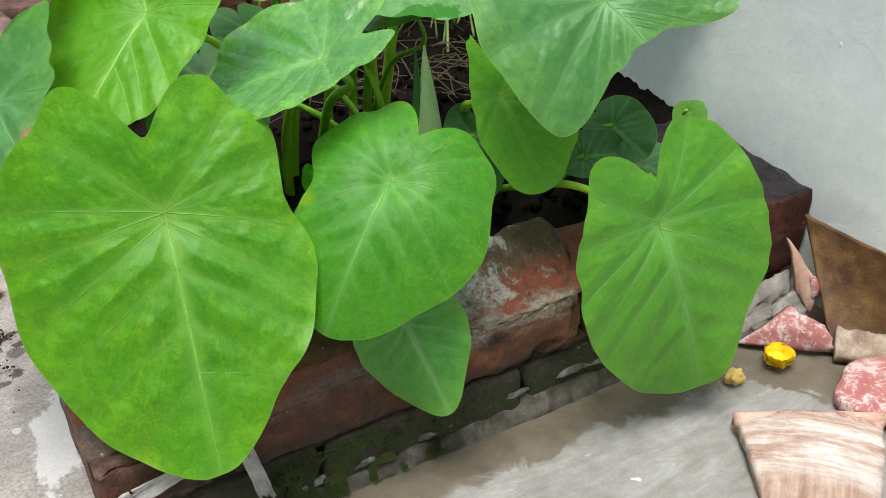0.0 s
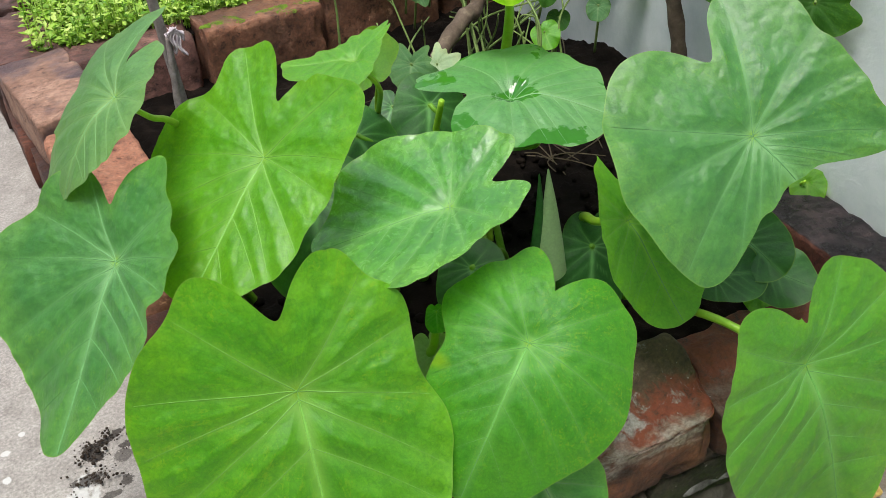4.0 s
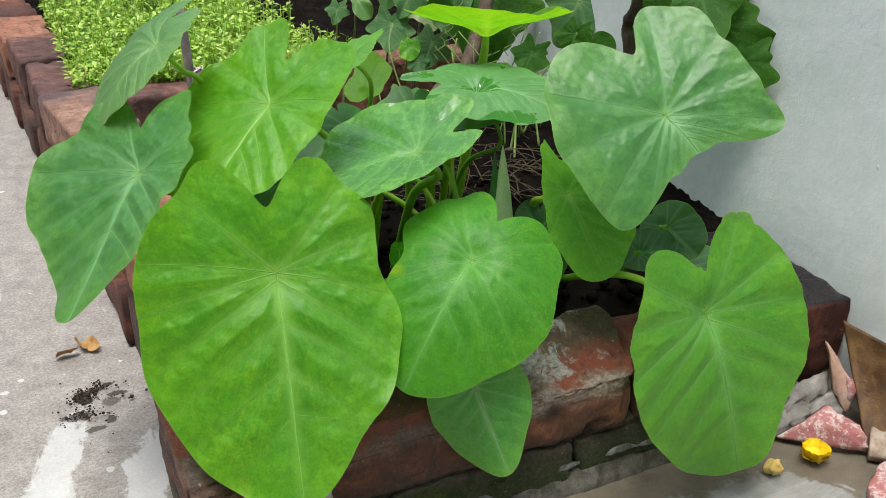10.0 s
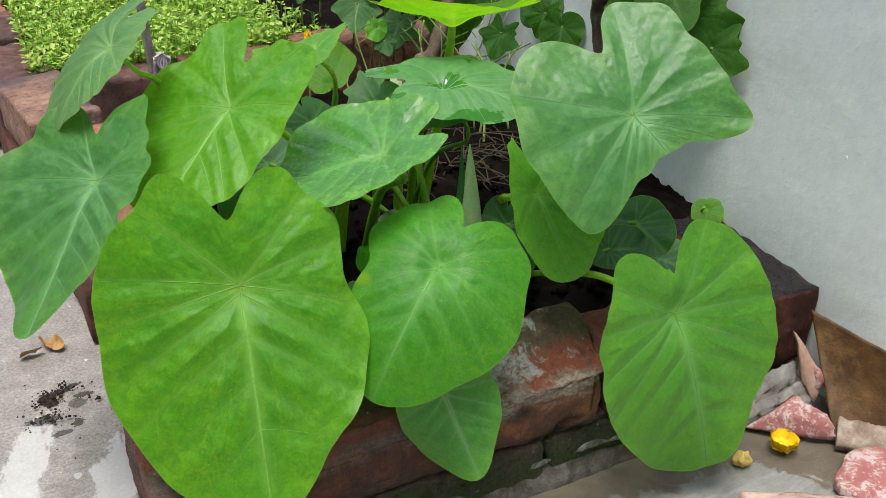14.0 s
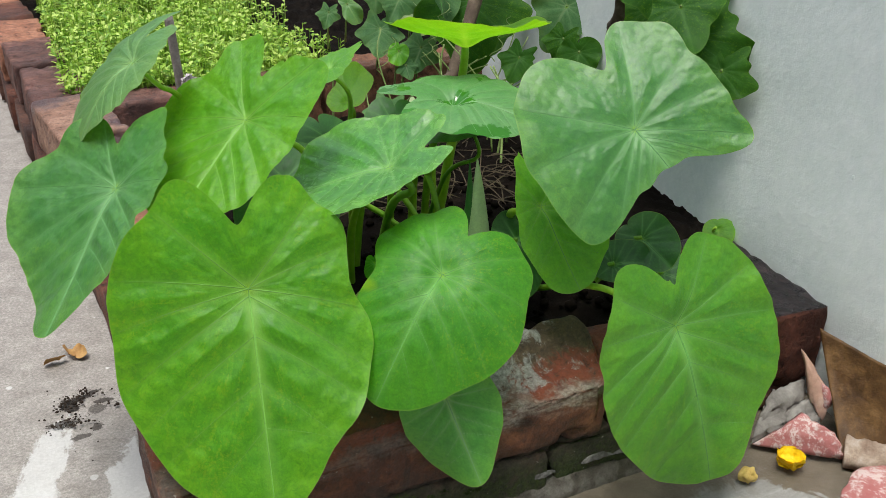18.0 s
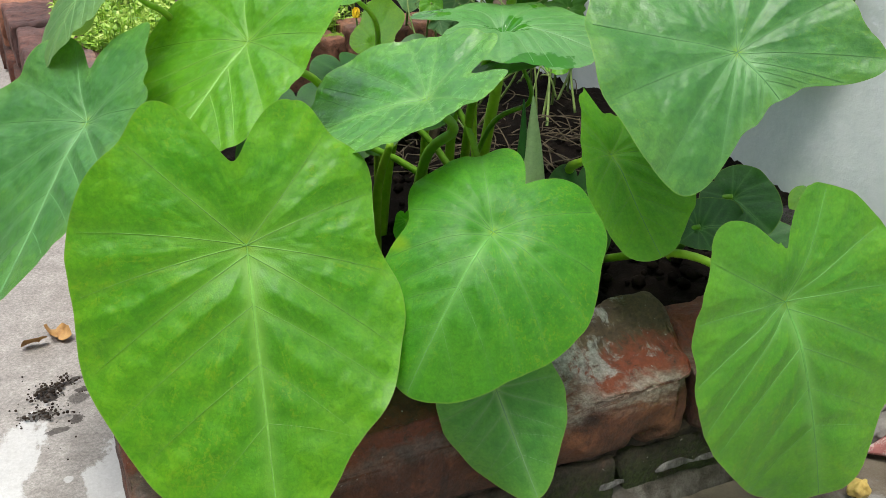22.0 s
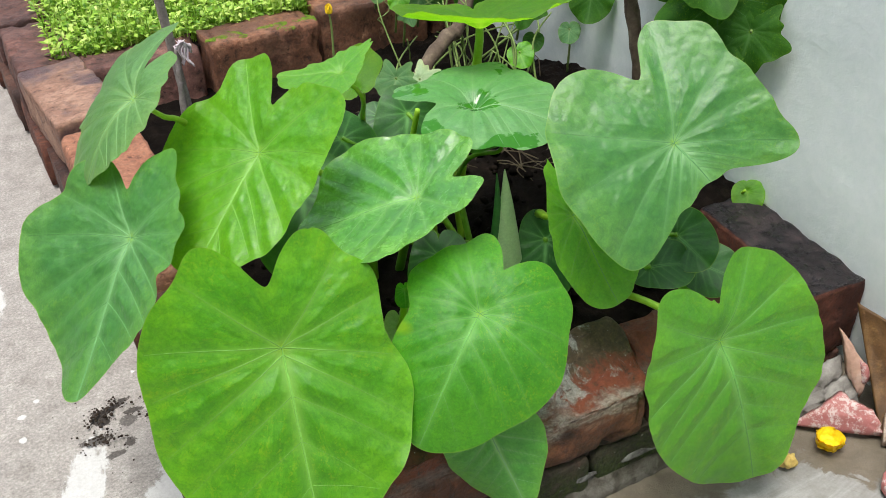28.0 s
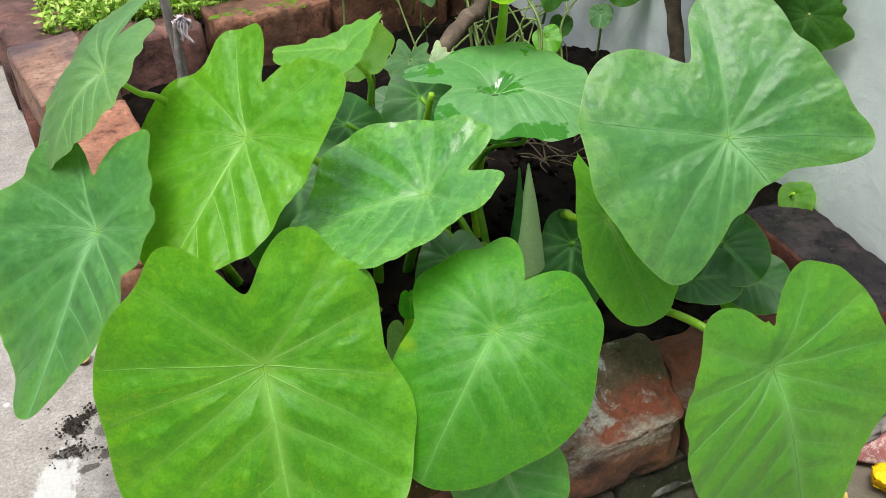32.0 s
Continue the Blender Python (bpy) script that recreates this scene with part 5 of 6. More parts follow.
# loose stalks whose leaves are hidden, and low leaves coloured darker for the shade
for i, (foot, top, r) in enumerate((((0.14, 0.30, 0.10), (0.1294, 0.2270, 0.2344), 0.0055), ((0.155, 0.33, 0.10), (0.1647, 0.2692, 0.2670), 0.0055), ((0.20, 0.34, 0.10), (0.2001, 0.3019, 0.2782), 0.005),
                                    ((0.225, 0.34, 0.10), (0.2215, 0.2924, 0.2774), 0.006), ((0.255, 0.33, 0.10), (0.2413, 0.3148, 0.2675), 0.0045), ((0.10, 0.24, 0.10), (0.0797, 0.1717, 0.2435), 0.006))):
    mid = Vector(foot).lerp(Vector(top), 0.5) + Vector((0.0, 0.012, 0.01))
    stalk = part("petiole", tube(glide([foot, mid, top], 8), taper(r * 0.9, r * 0.5, 17), 10), STEM)
    tagged(stalk, "green taro leaf stalk rising from the soil", "stalk", "taro stalks")

shade = thing("taro_plant", (0.30, 0.20, 0.11), "low dark green taro leaves, shade of the gaps put in their colour", "taro", "taro plants in the bed")
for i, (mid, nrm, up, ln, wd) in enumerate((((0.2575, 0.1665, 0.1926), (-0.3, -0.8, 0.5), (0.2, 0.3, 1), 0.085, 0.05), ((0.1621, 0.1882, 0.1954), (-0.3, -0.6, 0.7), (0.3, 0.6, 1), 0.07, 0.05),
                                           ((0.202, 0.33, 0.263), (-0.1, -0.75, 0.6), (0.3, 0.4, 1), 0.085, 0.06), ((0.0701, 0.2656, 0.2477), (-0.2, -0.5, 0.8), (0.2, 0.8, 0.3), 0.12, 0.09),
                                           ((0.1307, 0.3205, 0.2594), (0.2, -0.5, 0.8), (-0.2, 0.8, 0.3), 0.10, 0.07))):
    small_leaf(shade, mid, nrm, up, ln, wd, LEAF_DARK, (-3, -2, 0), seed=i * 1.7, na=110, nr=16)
    part("petiole", tube(glide([mid, Vector(mid).lerp(Vector((0.26, 0.25, 0.12)), 0.5) + Vector((0, 0.01, 0.01)), (0.24, 0.27, 0.10)], 6), taper(0.002, 0.004, 13), 8), STEM_DARK, shade)

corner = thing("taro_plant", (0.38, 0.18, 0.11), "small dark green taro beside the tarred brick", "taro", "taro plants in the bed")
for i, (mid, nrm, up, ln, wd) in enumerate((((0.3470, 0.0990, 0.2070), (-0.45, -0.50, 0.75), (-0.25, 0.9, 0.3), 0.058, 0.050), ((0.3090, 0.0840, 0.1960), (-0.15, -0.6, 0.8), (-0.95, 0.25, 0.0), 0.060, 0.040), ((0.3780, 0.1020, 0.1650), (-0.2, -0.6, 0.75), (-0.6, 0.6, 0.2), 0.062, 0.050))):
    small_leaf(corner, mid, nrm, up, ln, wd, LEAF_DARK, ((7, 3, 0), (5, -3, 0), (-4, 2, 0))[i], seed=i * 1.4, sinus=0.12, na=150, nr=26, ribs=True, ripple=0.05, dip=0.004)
    part("petiole", tube(glide([mid, Vector(mid) + Vector((-0.006, 0.018, -0.012)), (0.365, 0.165 + 0.012 * i, 0.14), (0.372, 0.20, 0.10)], 6), taper(0.0018, 0.0034, 19), 8), STEM_DARK, corner)
small_leaf(corner, (0.392, 0.118, 0.136), (-0.2, -0.7, 0.7), (0.2, 0.5, 1), 0.045, 0.035, LEAF_YOUNG, (3, 0, 0), seed=9.0, sinus=0.05)

sprig = thing("weed", (0.525, 0.235, 0.12), "small round light green weed leaf against the wall", "weed")
small_leaf(sprig, (0.552, 0.226, 0.124), (-0.5, -0.5, 0.7), (0.1, 0.4, 1), 0.038, 0.034, LEAF_LIT, (3, -3, 0), seed=3.0, sinus=0.1)
part("stem", tube(glide([(0.545, 0.223, 0.129), (0.548, 0.235, 0.115), (0.548, 0.245, 0.10)], 4), taper(0.0015, 0.002, 9), 6), STEM, sprig)

# climbing vine at the back and along the wall
vine = thing("vine", (0.34, 0.60, 0.11), "climbing vine with woody stems, thin shoots and dark lobed leaves", "vine")
part("woody_stem", tube(glide([(0.285, 0.54, 0.09), (0.318, 0.56, 0.185), (0.375, 0.60, 0.213), (0.411, 0.62, 0.234), (0.50, 0.68, 0.42)], 10),
                        [0.0095 + 0.0008 * math.sin(i * 1.3) for i in range(41)], 14), BARK, vine, "brown woody stem")
part("woody_stem", tube(glide([(0.555, 0.42, 0.10), (0.550, 0.43, 0.20), (0.543, 0.45, 0.296), (0.532, 0.42, 0.342), (0.530, 0.40, 0.55)], 10),
                        [0.0085 + 0.0008 * math.sin(i * 1.7) for i in range(41)], 12), BARK, vine, "dark woody stem")
for i in range(34):
    a = Vector((RNG.uniform(0.32, 0.50), RNG.uniform(0.50, 0.74), RNG.uniform(0.10, 0.15)))
    b = a + Vector((RNG.uniform(-0.05, 0.11), RNG.uniform(-0.10, 0.10), RNG.uniform(0.03, 0.15)))
    m = a.lerp(b, 0.5) + Vector((RNG.uniform(-0.02, 0.02), RNG.uniform(-0.02, 0.02), RNG.uniform(0, 0.03)))
    r = RNG.uniform(0.0009, 0.0017)
    part("shoot", tube(glide([a, m, b], 7), taper(r * 1.2, r * 0.7, 15), 6), VINE_STEM, vine)
for i in range(7):
    # tendrils: small coils
    c = Vector((RNG.uniform(0.28, 0.55), RNG.uniform(0.5, 0.75), RNG.uniform(0.18, 0.28)))
    pts = [c + Vector((0.006 * math.cos(t * 1.1) + t * 0.002, 0.006 * math.sin(t * 1.1), 0.004 * t)) for t in range(16)]
    part("tendril", tube(pts, taper(0.0007, 0.0004, 16), 5), VINE_STEM, vine)
WALLWARD, FORWARD = (-0.72, -0.62, 0.3), (-0.25, -0.85, 0.45)
VINE_LEAVES = (
    # along the house wall
    ((0.520, 0.273, 0.333), WALLWARD, (0.1, 0.3, 1), 0.105, 0.105, LEAF_VINE, 5), ((0.538, 0.242, 0.303), WALLWARD, (0.5, 0.3, 1), 0.066, 0.066, LEAF_VINE, 5),
    ((0.505, 0.279, 0.366), (-0.6, -0.6, 0.5), (-0.3, 0.3, 1), 0.075, 0.07, LEAF_VINE, 5), ((0.528, 0.360, 0.345), WALLWARD, (-0.4, 0.3, 1), 0.075, 0.07, LEAF_VINE, 5),
    ((0.580, 0.620, 0.298), WALLWARD, (0.8, 0.3, 0.6), 0.09, 0.075, LEAF_GOURD, 5), ((0.560, 0.550, 0.251), WALLWARD, (0.1, 0.3, 1), 0.056, 0.06, LEAF_VINE, 0),
    ((0.565, 0.600, 0.258), WALLWARD, (0.7, 0.3, 1), 0.045, 0.05, LEAF_VINE, 5), ((0.552, 0.255, 0.280), WALLWARD, (0.4, 0.3, 1), 0.028, 0.026, LEAF_VINE, 5),
    ((0.525, 0.318, 0.395), WALLWARD, (0.0, 0.3, 1), 0.10, 0.10, LEAF_VINE, 5), ((0.53, 0.40, 0.42), WALLWARD, (-0.2, 0.3, 1), 0.12, 0.11, LEAF_VINE, 5),
    # between the flat leaf and the cross wall
    ((0.470, 0.700, 0.300), FORWARD, (0.1, 0.2, 1), 0.135, 0.135, LEAF_VINE, 5), ((0.497, 0.600, 0.238), FORWARD, (0.6, 0.2, 1), 0.052, 0.046, LEAF_VINE, 5),
    ((0.42, 0.72, 0.345), FORWARD, (-0.2, 0.2, 1), 0.10, 0.10, LEAF_GOURD, 5), ((0.53, 0.74, 0.335), FORWARD, (0.3, 0.2, 1), 0.10, 0.10, LEAF_VINE, 5),
    ((0.369, 0.800, 0.248), FORWARD, (0.2, 0.2, 1), 0.060, 0.060, LEAF_GOURD, 5), ((0.414, 0.750, 0.227), FORWARD, (0.5, 0.2, 1), 0.056, 0.054, LEAF_GOURD, 5),
    ((0.444, 0.850, 0.268), FORWARD, (-0.3, 0.2, 1), 0.062, 0.056, LEAF_PALE, 5), ((0.460, 0.800, 0.262), FORWARD, (0.1, 0.2, 1), 0.054, 0.052, LEAF_GOURD, 5),
    ((0.337, 0.950, 0.247), FORWARD, (0.3, 0.2, 1), 0.036, 0.032, LEAF_GOURD, 5), ((0.352, 0.900, 0.268), FORWARD, (-0.5, 0.2, 1), 0.052, 0.020, LEAF_SAGE, 0),
    ((0.378, 0.750, 0.225), FORWARD, (0.3, 0.2, 1), 0.034, 0.030, LEAF_YOUNG, 0), ((0.400, 0.800, 0.290), FORWARD, (0.5, 0.2, 1), 0.050, 0.050, LEAF_GOURD, 5),
    ((0.395, 0.880, 0.300), FORWARD, (0.1, 0.2, 1), 0.060, 0.060, LEAF_GOURD, 5), ((0.385, 0.740, 0.205), FORWARD, (-0.2, 0.3, 1), 0.030, 0.028, LEAF_GOURD, 5),
    # a pale crumpled one beside the kerb of the taro
    ((0.262, 0.50, 0.222), (-0.2, -0.7, 0.65), (0.3, 0.2, 1), 0.050, 0.046, LEAF_GOURD, 5), ((0.300, 0.52, 0.205), (-0.3, -0.6, 0.7), (-0.4, 0.3, 1), 0.05, 0.04, LEAF_PALE, 5),
    # low ones on the litter
    ((0.535, 0.560, 0.205), (-0.5, -0.6, 0.6), (0.1, 0.3, 1), 0.030, 0.028, LEAF_GOURD, 0), ((0.505, 0.600, 0.185), (-0.4, -0.6, 0.7), (0.3, 0.3, 1), 0.030, 0.028, LEAF_VINE, 0),
    ((0.460, 0.560, 0.190), (-0.4, -0.6, 0.7), (-0.3, 0.3, 1), 0.034, 0.034, LEAF_YOUNG, 0), ((0.29, 0.56, 0.155), (-0.1, -0.6, 0.8), (0.3, 0.5, 1), 0.045, 0.04, LEAF_GOURD, 5),
    ((0.26, 0.56, 0.15), (-0.2, -0.5, 0.8), (0.6, 0.5, 1), 0.06, 0.05, LEAF_DARK, 0), ((0.20, 0.52, 0.15), (-0.2, -0.5, 0.8), (0.1, 0.5, 1), 0.05, 0.045, LEAF_GOURD, 5),
    ((0.56, 0.80, 0.25), WALLWARD, (0.1, 0.3, 1), 0.08, 0.08, LEAF_VINE, 5), ((0.50, 0.90, 0.33), FORWARD, (0.1, 0.3, 1), 0.09, 0.09, LEAF_GOURD, 5),
)
for i, (mid, nrm, up, ln, wd, mat, lobes) in enumerate(VINE_LEAVES):
    small_leaf(vine, mid, nrm, up, ln, wd, mat, ((-3, -2, 1), (3, -3, 0), (-2, 3, -1))[i % 3], lobes, seed=i * 2.1, na=150, nr=16, ripple=0.09, ribs=ln > 0.09)
    n = Vector(nrm).normalized()
    foot = Vector(mid) - n * 0.05 + Vector((0.0, 0.01, -0.05))
    part("stem", tube(glide([mid, Vector(mid) - n * 0.025 + Vector((0, 0, 0.004)), foot], 5), taper(0.0012, 0.0018, 11), 6), VINE_STEM, vine)

# dry stalks and straw lying under the vine
bits_v, bits_f = [], []
for i in range(130):
    a = Vector((RNG.uniform(0.22, 0.52), RNG.uniform(0.40, 0.62), RNG.uniform(0.114, 0.128)))
    ang = RNG.uniform(0, 6.28)
    ln = RNG.uniform(0.03, 0.10)
    b = a + Vector((math.cos(ang) * ln, math.sin(ang) * ln, RNG.uniform(-0.006, 0.012)))
    m = a.lerp(b, 0.5) + Vector((RNG.uniform(-0.01, 0.01), RNG.uniform(-0.01, 0.01), RNG.uniform(0, 0.008)))
    v, q = tube(glide([a, m, b], 4), taper(0.0009, 0.0005, 9), 5)
    o = len(bits_v)
    bits_v += v
    bits_f += [tuple(k + o for k in face) for face in q]
tagged(part("straw_litter", (bits_v, bits_f), STRAW), "dry straw and thin dead stalks on the soil", "straw", kind="stuff")

clod_v, clod_f = [], []
for i in range(520):
    x, y = RNG.uniform(-0.02, 0.45), RNG.uniform(0.13, 0.60)
    r = RNG.uniform(0.002, 0.007)
    bm = bmesh.new()
    bmesh.ops.create_icosphere(bm, subdivisions=1, radius=r)
    o = len(clod_v)
    for p in bm.verts:
        k = 1 + 0.45 * fuzz(p.co, 180, i * 0.37)
        clod_v.append((x + p.co.x * k, y + p.co.y * k, 0.116 + 0.012 * fuzz((x, y, 0), 18) + p.co.z * k * 0.8))
    clod_f += [tuple(p.index + o for p in f.verts) for f in bm.faces]
    bm.free()
tagged(part("soil_crumbs", (clod_v, clod_f), SOIL), "loose dark soil crumbs in the bed, gap shade put in their colour", "soil", kind="stuff")

# stake with a rag, and a yellow bud on its stalk
stake = thing("stake", (0.062, 0.785, 0.11), "weathered grey split-wood stake with a torn pale rag", "stake")
verts, faces = brick_shape(0.0125, 0.006, 0.27, 5, 3, 48, 0.0009, 80.0, 0.35)
lean = pose(0, 0, 0, 0, -3.5, 20)
part("pole", ([lean @ Vector(v) + Vector((0.0675, 0.785, 0.160)) for v in verts], faces), GREYWOOD, stake)
line = glide([(0.060, 0.778, 0.04), (0.064, 0.777, 0.14), (0.070, 0.776, 0.205)], 8)
part("pole", tube(line, [0.0042 + (0.0012 if i in (6, 7) else 0) for i in range(len(line))], 10), GREYWOOD, stake, "thin brown cane tied to the stake")
for k, (dx, dy, dz) in enumerate(((0.008, -0.003, -0.034), (-0.004, -0.002, -0.030), (0.013, 0.0, -0.016), (-0.009, -0.004, -0.006))):
    v, q = lattice(4, 12, lambda i, j: (0.0755 + dx * j + (0.0075 - 0.004 * j) * (i - 0.5) + 0.0022 * math.sin(7 * j + k * 2), 0.770 + dy * j + 0.003 * math.sin(8 * i + 6 * j + k), 0.216 + dz * j + 0.002 * math.sin(6 * i + k)))
    rag = part("rag", (v, q), CLOTH, stake, "torn strip of pale mauve cloth")
    rag.modifiers.new("thickness", "SOLIDIFY").thickness = 0.0008
budding = thing("flower", (0.285, 0.79, 0.11), "small yellow bud on a thin green stalk", "flower")
part("stalk", tube(glide([(0.287, 0.79, 0.205), (0.288, 0.79, 0.17), (0.282, 0.79, 0.05)], 6), taper(0.0013, 0.0018, 13), 6), VINE_STEM, budding)
for k in range(6):
    a = k * 1.047
    small_leaf(budding, (0.287 + 0.0035 * math.cos(a), 0.79 + 0.0035 * math.sin(a), 0.211), (math.cos(a), math.sin(a), 0.3), (0, 0, -1), 0.014, 0.009, YELLOW, (-40, -20, 0), name="petal", na=24, nr=4, sinus=0.0)

# seedlings in the back bed
sv, sf = [], []
for i in range(7800):
    x, y = RNG.uniform(-0.075, 0.40), 0.985 + 1.75 * RNG.random() ** 1.35
    if x > 0.33 + 0.05 * fuzz((x, y, 0), 9) and RNG.random() < 0.85:
        continue
    h = RNG.uniform(0.012, 0.05) + 0.018 * fuzz((x, y, 0), 12)
    z0 = 0.128
    for k in range(4):
        a = RNG.uniform(0, 6.28)
        tilt = RNG.uniform(-0.3, 0.9)
        ln, wd = RNG.uniform(0.009, 0.019), RNG.uniform(0.0026, 0.0048)
        d = Vector((math.cos(a) * math.cos(tilt), math.sin(a) * math.cos(tilt), math.sin(tilt)))
        s = Vector((-math.sin(a), math.cos(a), RNG.uniform(-0.3, 0.3)))
        c = Vector((x, y, z0 + max(h, 0.006) * (0.45 + 0.55 * RNG.random())))
        o = len(sv)
        sv += [c, c + d * ln * 0.5 + s * wd, c + d * ln * 0.95 - Vector((0, 0, 0.002)), c + d * ln * 0.5 - s * wd, c + d * ln * 0.5 + Vector((0, 0, -0.0012))]
        sf += [(o, o + 1, o + 4), (o + 1, o + 2, o + 4), (o + 2, o + 3, o + 4), (o + 3, o, o + 4)]
    o = len(sv)
    w = 0.0007
    sv += [Vector((x - w, y, z0 - 0.01)), Vector((x + w, y, z0 - 0.01)), Vector((x + w, y, z0 + h)), Vector((x - w, y, z0 + h))]
    sf.append((o, o + 1, o + 2, o + 3))


def sprout_material():
    m, n, l = material("sprout")
    p = n["Principled BSDF"]
    g = n.new("ShaderNodeNewGeometry")
    col = ramp(n, l, g.outputs["Random Per Island"], [(0.0, (0.11, 0.27, 0.018)), (0.5, (0.32, 0.52, 0.05)), (1.0, (0.60, 0.74, 0.20))])
    l.new(col, p.inputs["Base Color"])
    p.inputs["Roughness"].default_value = 0.5
    t = n.new("ShaderNodeBsdfTranslucent")
    l.new(col, t.inputs["Color"])
    x = n.new("ShaderNodeMixShader")
    x.inputs[0].default_value = 0.3
    l.new(p.outputs[0], x.inputs[1])
    l.new(t.outputs[0], x.inputs[2])
    l.new(x.outputs[0], n["Material Output"].inputs["Surface"])
    return m


SPROUT = sprout_material()
tagged(part("seedlings", (sv, sf), SPROUT, smooth=False), "dense carpet of light green seedlings in the back bed", "seedlings", kind="stuff")


def tufts(points, low, high):
    """Tiny four-sided tufts, many in one sheet of moss."""
    mv, mf = [], []
    for x, y, z in points:
        r, h, a = RNG.uniform(low, high), RNG.uniform(0.8, 2.0), RNG.uniform(0, 6.28)
        o = len(mv)
        mv += [(x + r * math.cos(a + k * 1.571), y + r * math.sin(a + k * 1.571), z) for k in range(4)]
        mv.append((x + RNG.uniform(-r, r), y + RNG.uniform(-r, r), z + r * h))
        mf += [(o, o + 1, o + 4), (o + 1, o + 2, o + 4), (o + 2, o + 3, o + 4), (o + 3, o, o + 4)]
    return mv, mf


spots = []
while len(spots) < 2600:
    x, y = RNG.uniform(0.135, 0.31), 0.935 + 0.016 * RNG.normal()
    if fuzz((x, y * 2, 0), 26) + 0.4 * fuzz((x, y, 0), 70) > -0.06 + 2.6 * abs(y - 0.93 - 0.08 * (x - 0.2)) / 0.1:
        spots.append((x, y, 0.1495 + 0.002 * fuzz((x, y, 0), 60)))
tagged(part("moss", tufts(spots, 0.0008, 0.0018), MOSS), "bright green moss cushion on top of a brick", "moss", kind="stuff")
spots = [(-0.052 + 0.008 * RNG.normal(), 0.985 + 0.020 * RNG.normal(), 0.138 + 0.003 * RNG.random()) for i in range(500)]
tagged(part("moss", tufts(spots, 0.0008, 0.0018), MOSS), "green moss in the corner between two kerbs", "moss", kind="stuff")
spots = []
while len(spots) < 6000:
    x, z = RNG.uniform(0.015, 0.17), abs(0.020 * RNG.normal())
    if fuzz((x, z, 2), 40) + 0.5 * fuzz((x, z, 5), 110) > 0.02 + 14 * abs(z - 0.012) * abs(x - 0.06) / 0.05 - 0.12 and z < 0.05:
        spots.append((x, 0.0412 - 0.010 * max(0.0, 1 - z / 0.014) * RNG.random(), z))
tagged(part("moss", tufts(spots, 0.0004, 0.0009), MOSS_DULL), "dull green moss at the foot of the damp brick", "moss", kind="stuff")


# ---- broken pots and litter on the floor ----
def slab(corners, thick, bulge, n=14, rag=0.0, seed=0.0):
    """A curved broken slab over four corners, bulging along its normal, with thickness and ragged edges."""
    p00, p10, p11, p01 = [Vector(c) for c in corners]
    nrm = (p10 - p00).cross(p01 - p00).normalized()

    def at(i, j, side):
        i2 = i + rag * fuzz((i, j, 0), 5, seed) * (1 if 0 < i < 1 else 0.6)
        j2 = j + rag * fuzz((j, i, 3), 5, seed + 4) * (1 if 0 < j < 1 else 0.6)
        p = (p00 * (1 - i2) + p10 * i2) * (1 - j2) + (p01 * (1 - i2) + p11 * i2) * j2
        p = p + nrm * bulge * (4 * i * (1 - i) * 0.5 + 4 * j * (1 - j) * 0.5) + nrm * 0.0012 * fuzz(p, 90, seed)
        return p - nrm * thick * side

    verts = [at(i / n, j / n, s) for s in (0, 1) for j in range(n + 1) for i in range(n + 1)]
    k = n + 1
    faces = []
    for j in range(n):
        for i in range(n):
            a = j * k + i
            faces.append((a, a + 1, a + k + 1, a + k))
            a += k * k
            faces.append((a + k, a + k + 1, a + 1, a))
    ring = [i for i in range(k)] + [j * k + n for j in range(1, k)] + [n * k + i for i in range(n - 1, -1, -1)] + [j * k for j in range(n - 1, 0, -1)]
    for a, b in zip(ring, ring[1:] + ring[:1]):
        faces.append((b, a, a + k * k, b + k * k))
    return verts, faces


bowl = thing("pot_shard", (0.53, -0.03, 0), "large broken brown clay bowl piece leaning on the wall", "pot shard", "broken pot pieces")
part("side", slab(((0.506, -0.030, 0.004), (0.544, -0.078, 0.004), (0.545, -0.048, 0.094), (0.539, 0.052, 0.093)), 0.008, -0.006, 30, 0.010, 3.0), CLAY, bowl)
rim = glide([(0.503, -0.034, 0.006), (0.520, -0.051, 0.006), (0.533, -0.066, 0.007), (0.543, -0.085, 0.010)], 12)
verts, faces = [], []
for i, c in enumerate(rim):
    # a thick flattened lip in three worn ridges
    for dx, dz in ((-0.007, -0.004), (-0.0075, 0.004), (-0.003, 0.0085), (0.001, 0.0075), (0.004, 0.012), (0.009, 0.013), (0.013, 0.018), (0.014, 0.008), (0.008, -0.004)):
        w = 1 + 0.12 * fuzz((i * 0.3, dx * 90, 0), 1.0) + 0.05 * fuzz((i, dx * 200, 4), 1.0)
        verts.append((c.x + dx * 0.72 * w, c.y + dx * 0.72 * w, c.z + dz * w))
k = 9
for i in range(len(rim) - 1):
    for c in range(k):
        faces.append((i * k + c, i * k + (c + 1) % k, (i + 1) * k + (c + 1) % k, (i + 1) * k + c))
faces += [tuple(range(k))[::-1], tuple((len(rim) - 1) * k + c for c in range(k))]
part("rim", (verts, faces), CRUST, bowl, "worn pale lip with ridges")
shard = thing("pot_shard", (0.50, 0.0, 0), "curved pinkish pot shard with flaked red paint", "pot shard", "broken pot pieces")
part("side", slab(((0.4440, 0.0215, 0.003), (0.5085, -0.0335, 0.003), (0.5030, -0.0200, 0.026), (0.4850, 0.0060, 0.036)), 0.008, 0.007, 18, 0.09, 6.0), RED_PAINT, shard)
shard = thing("pot_shard", (0.50, 0.02, 0), "thin upright pot shard wedged beside the brick", "pot shard", "broken pot pieces")
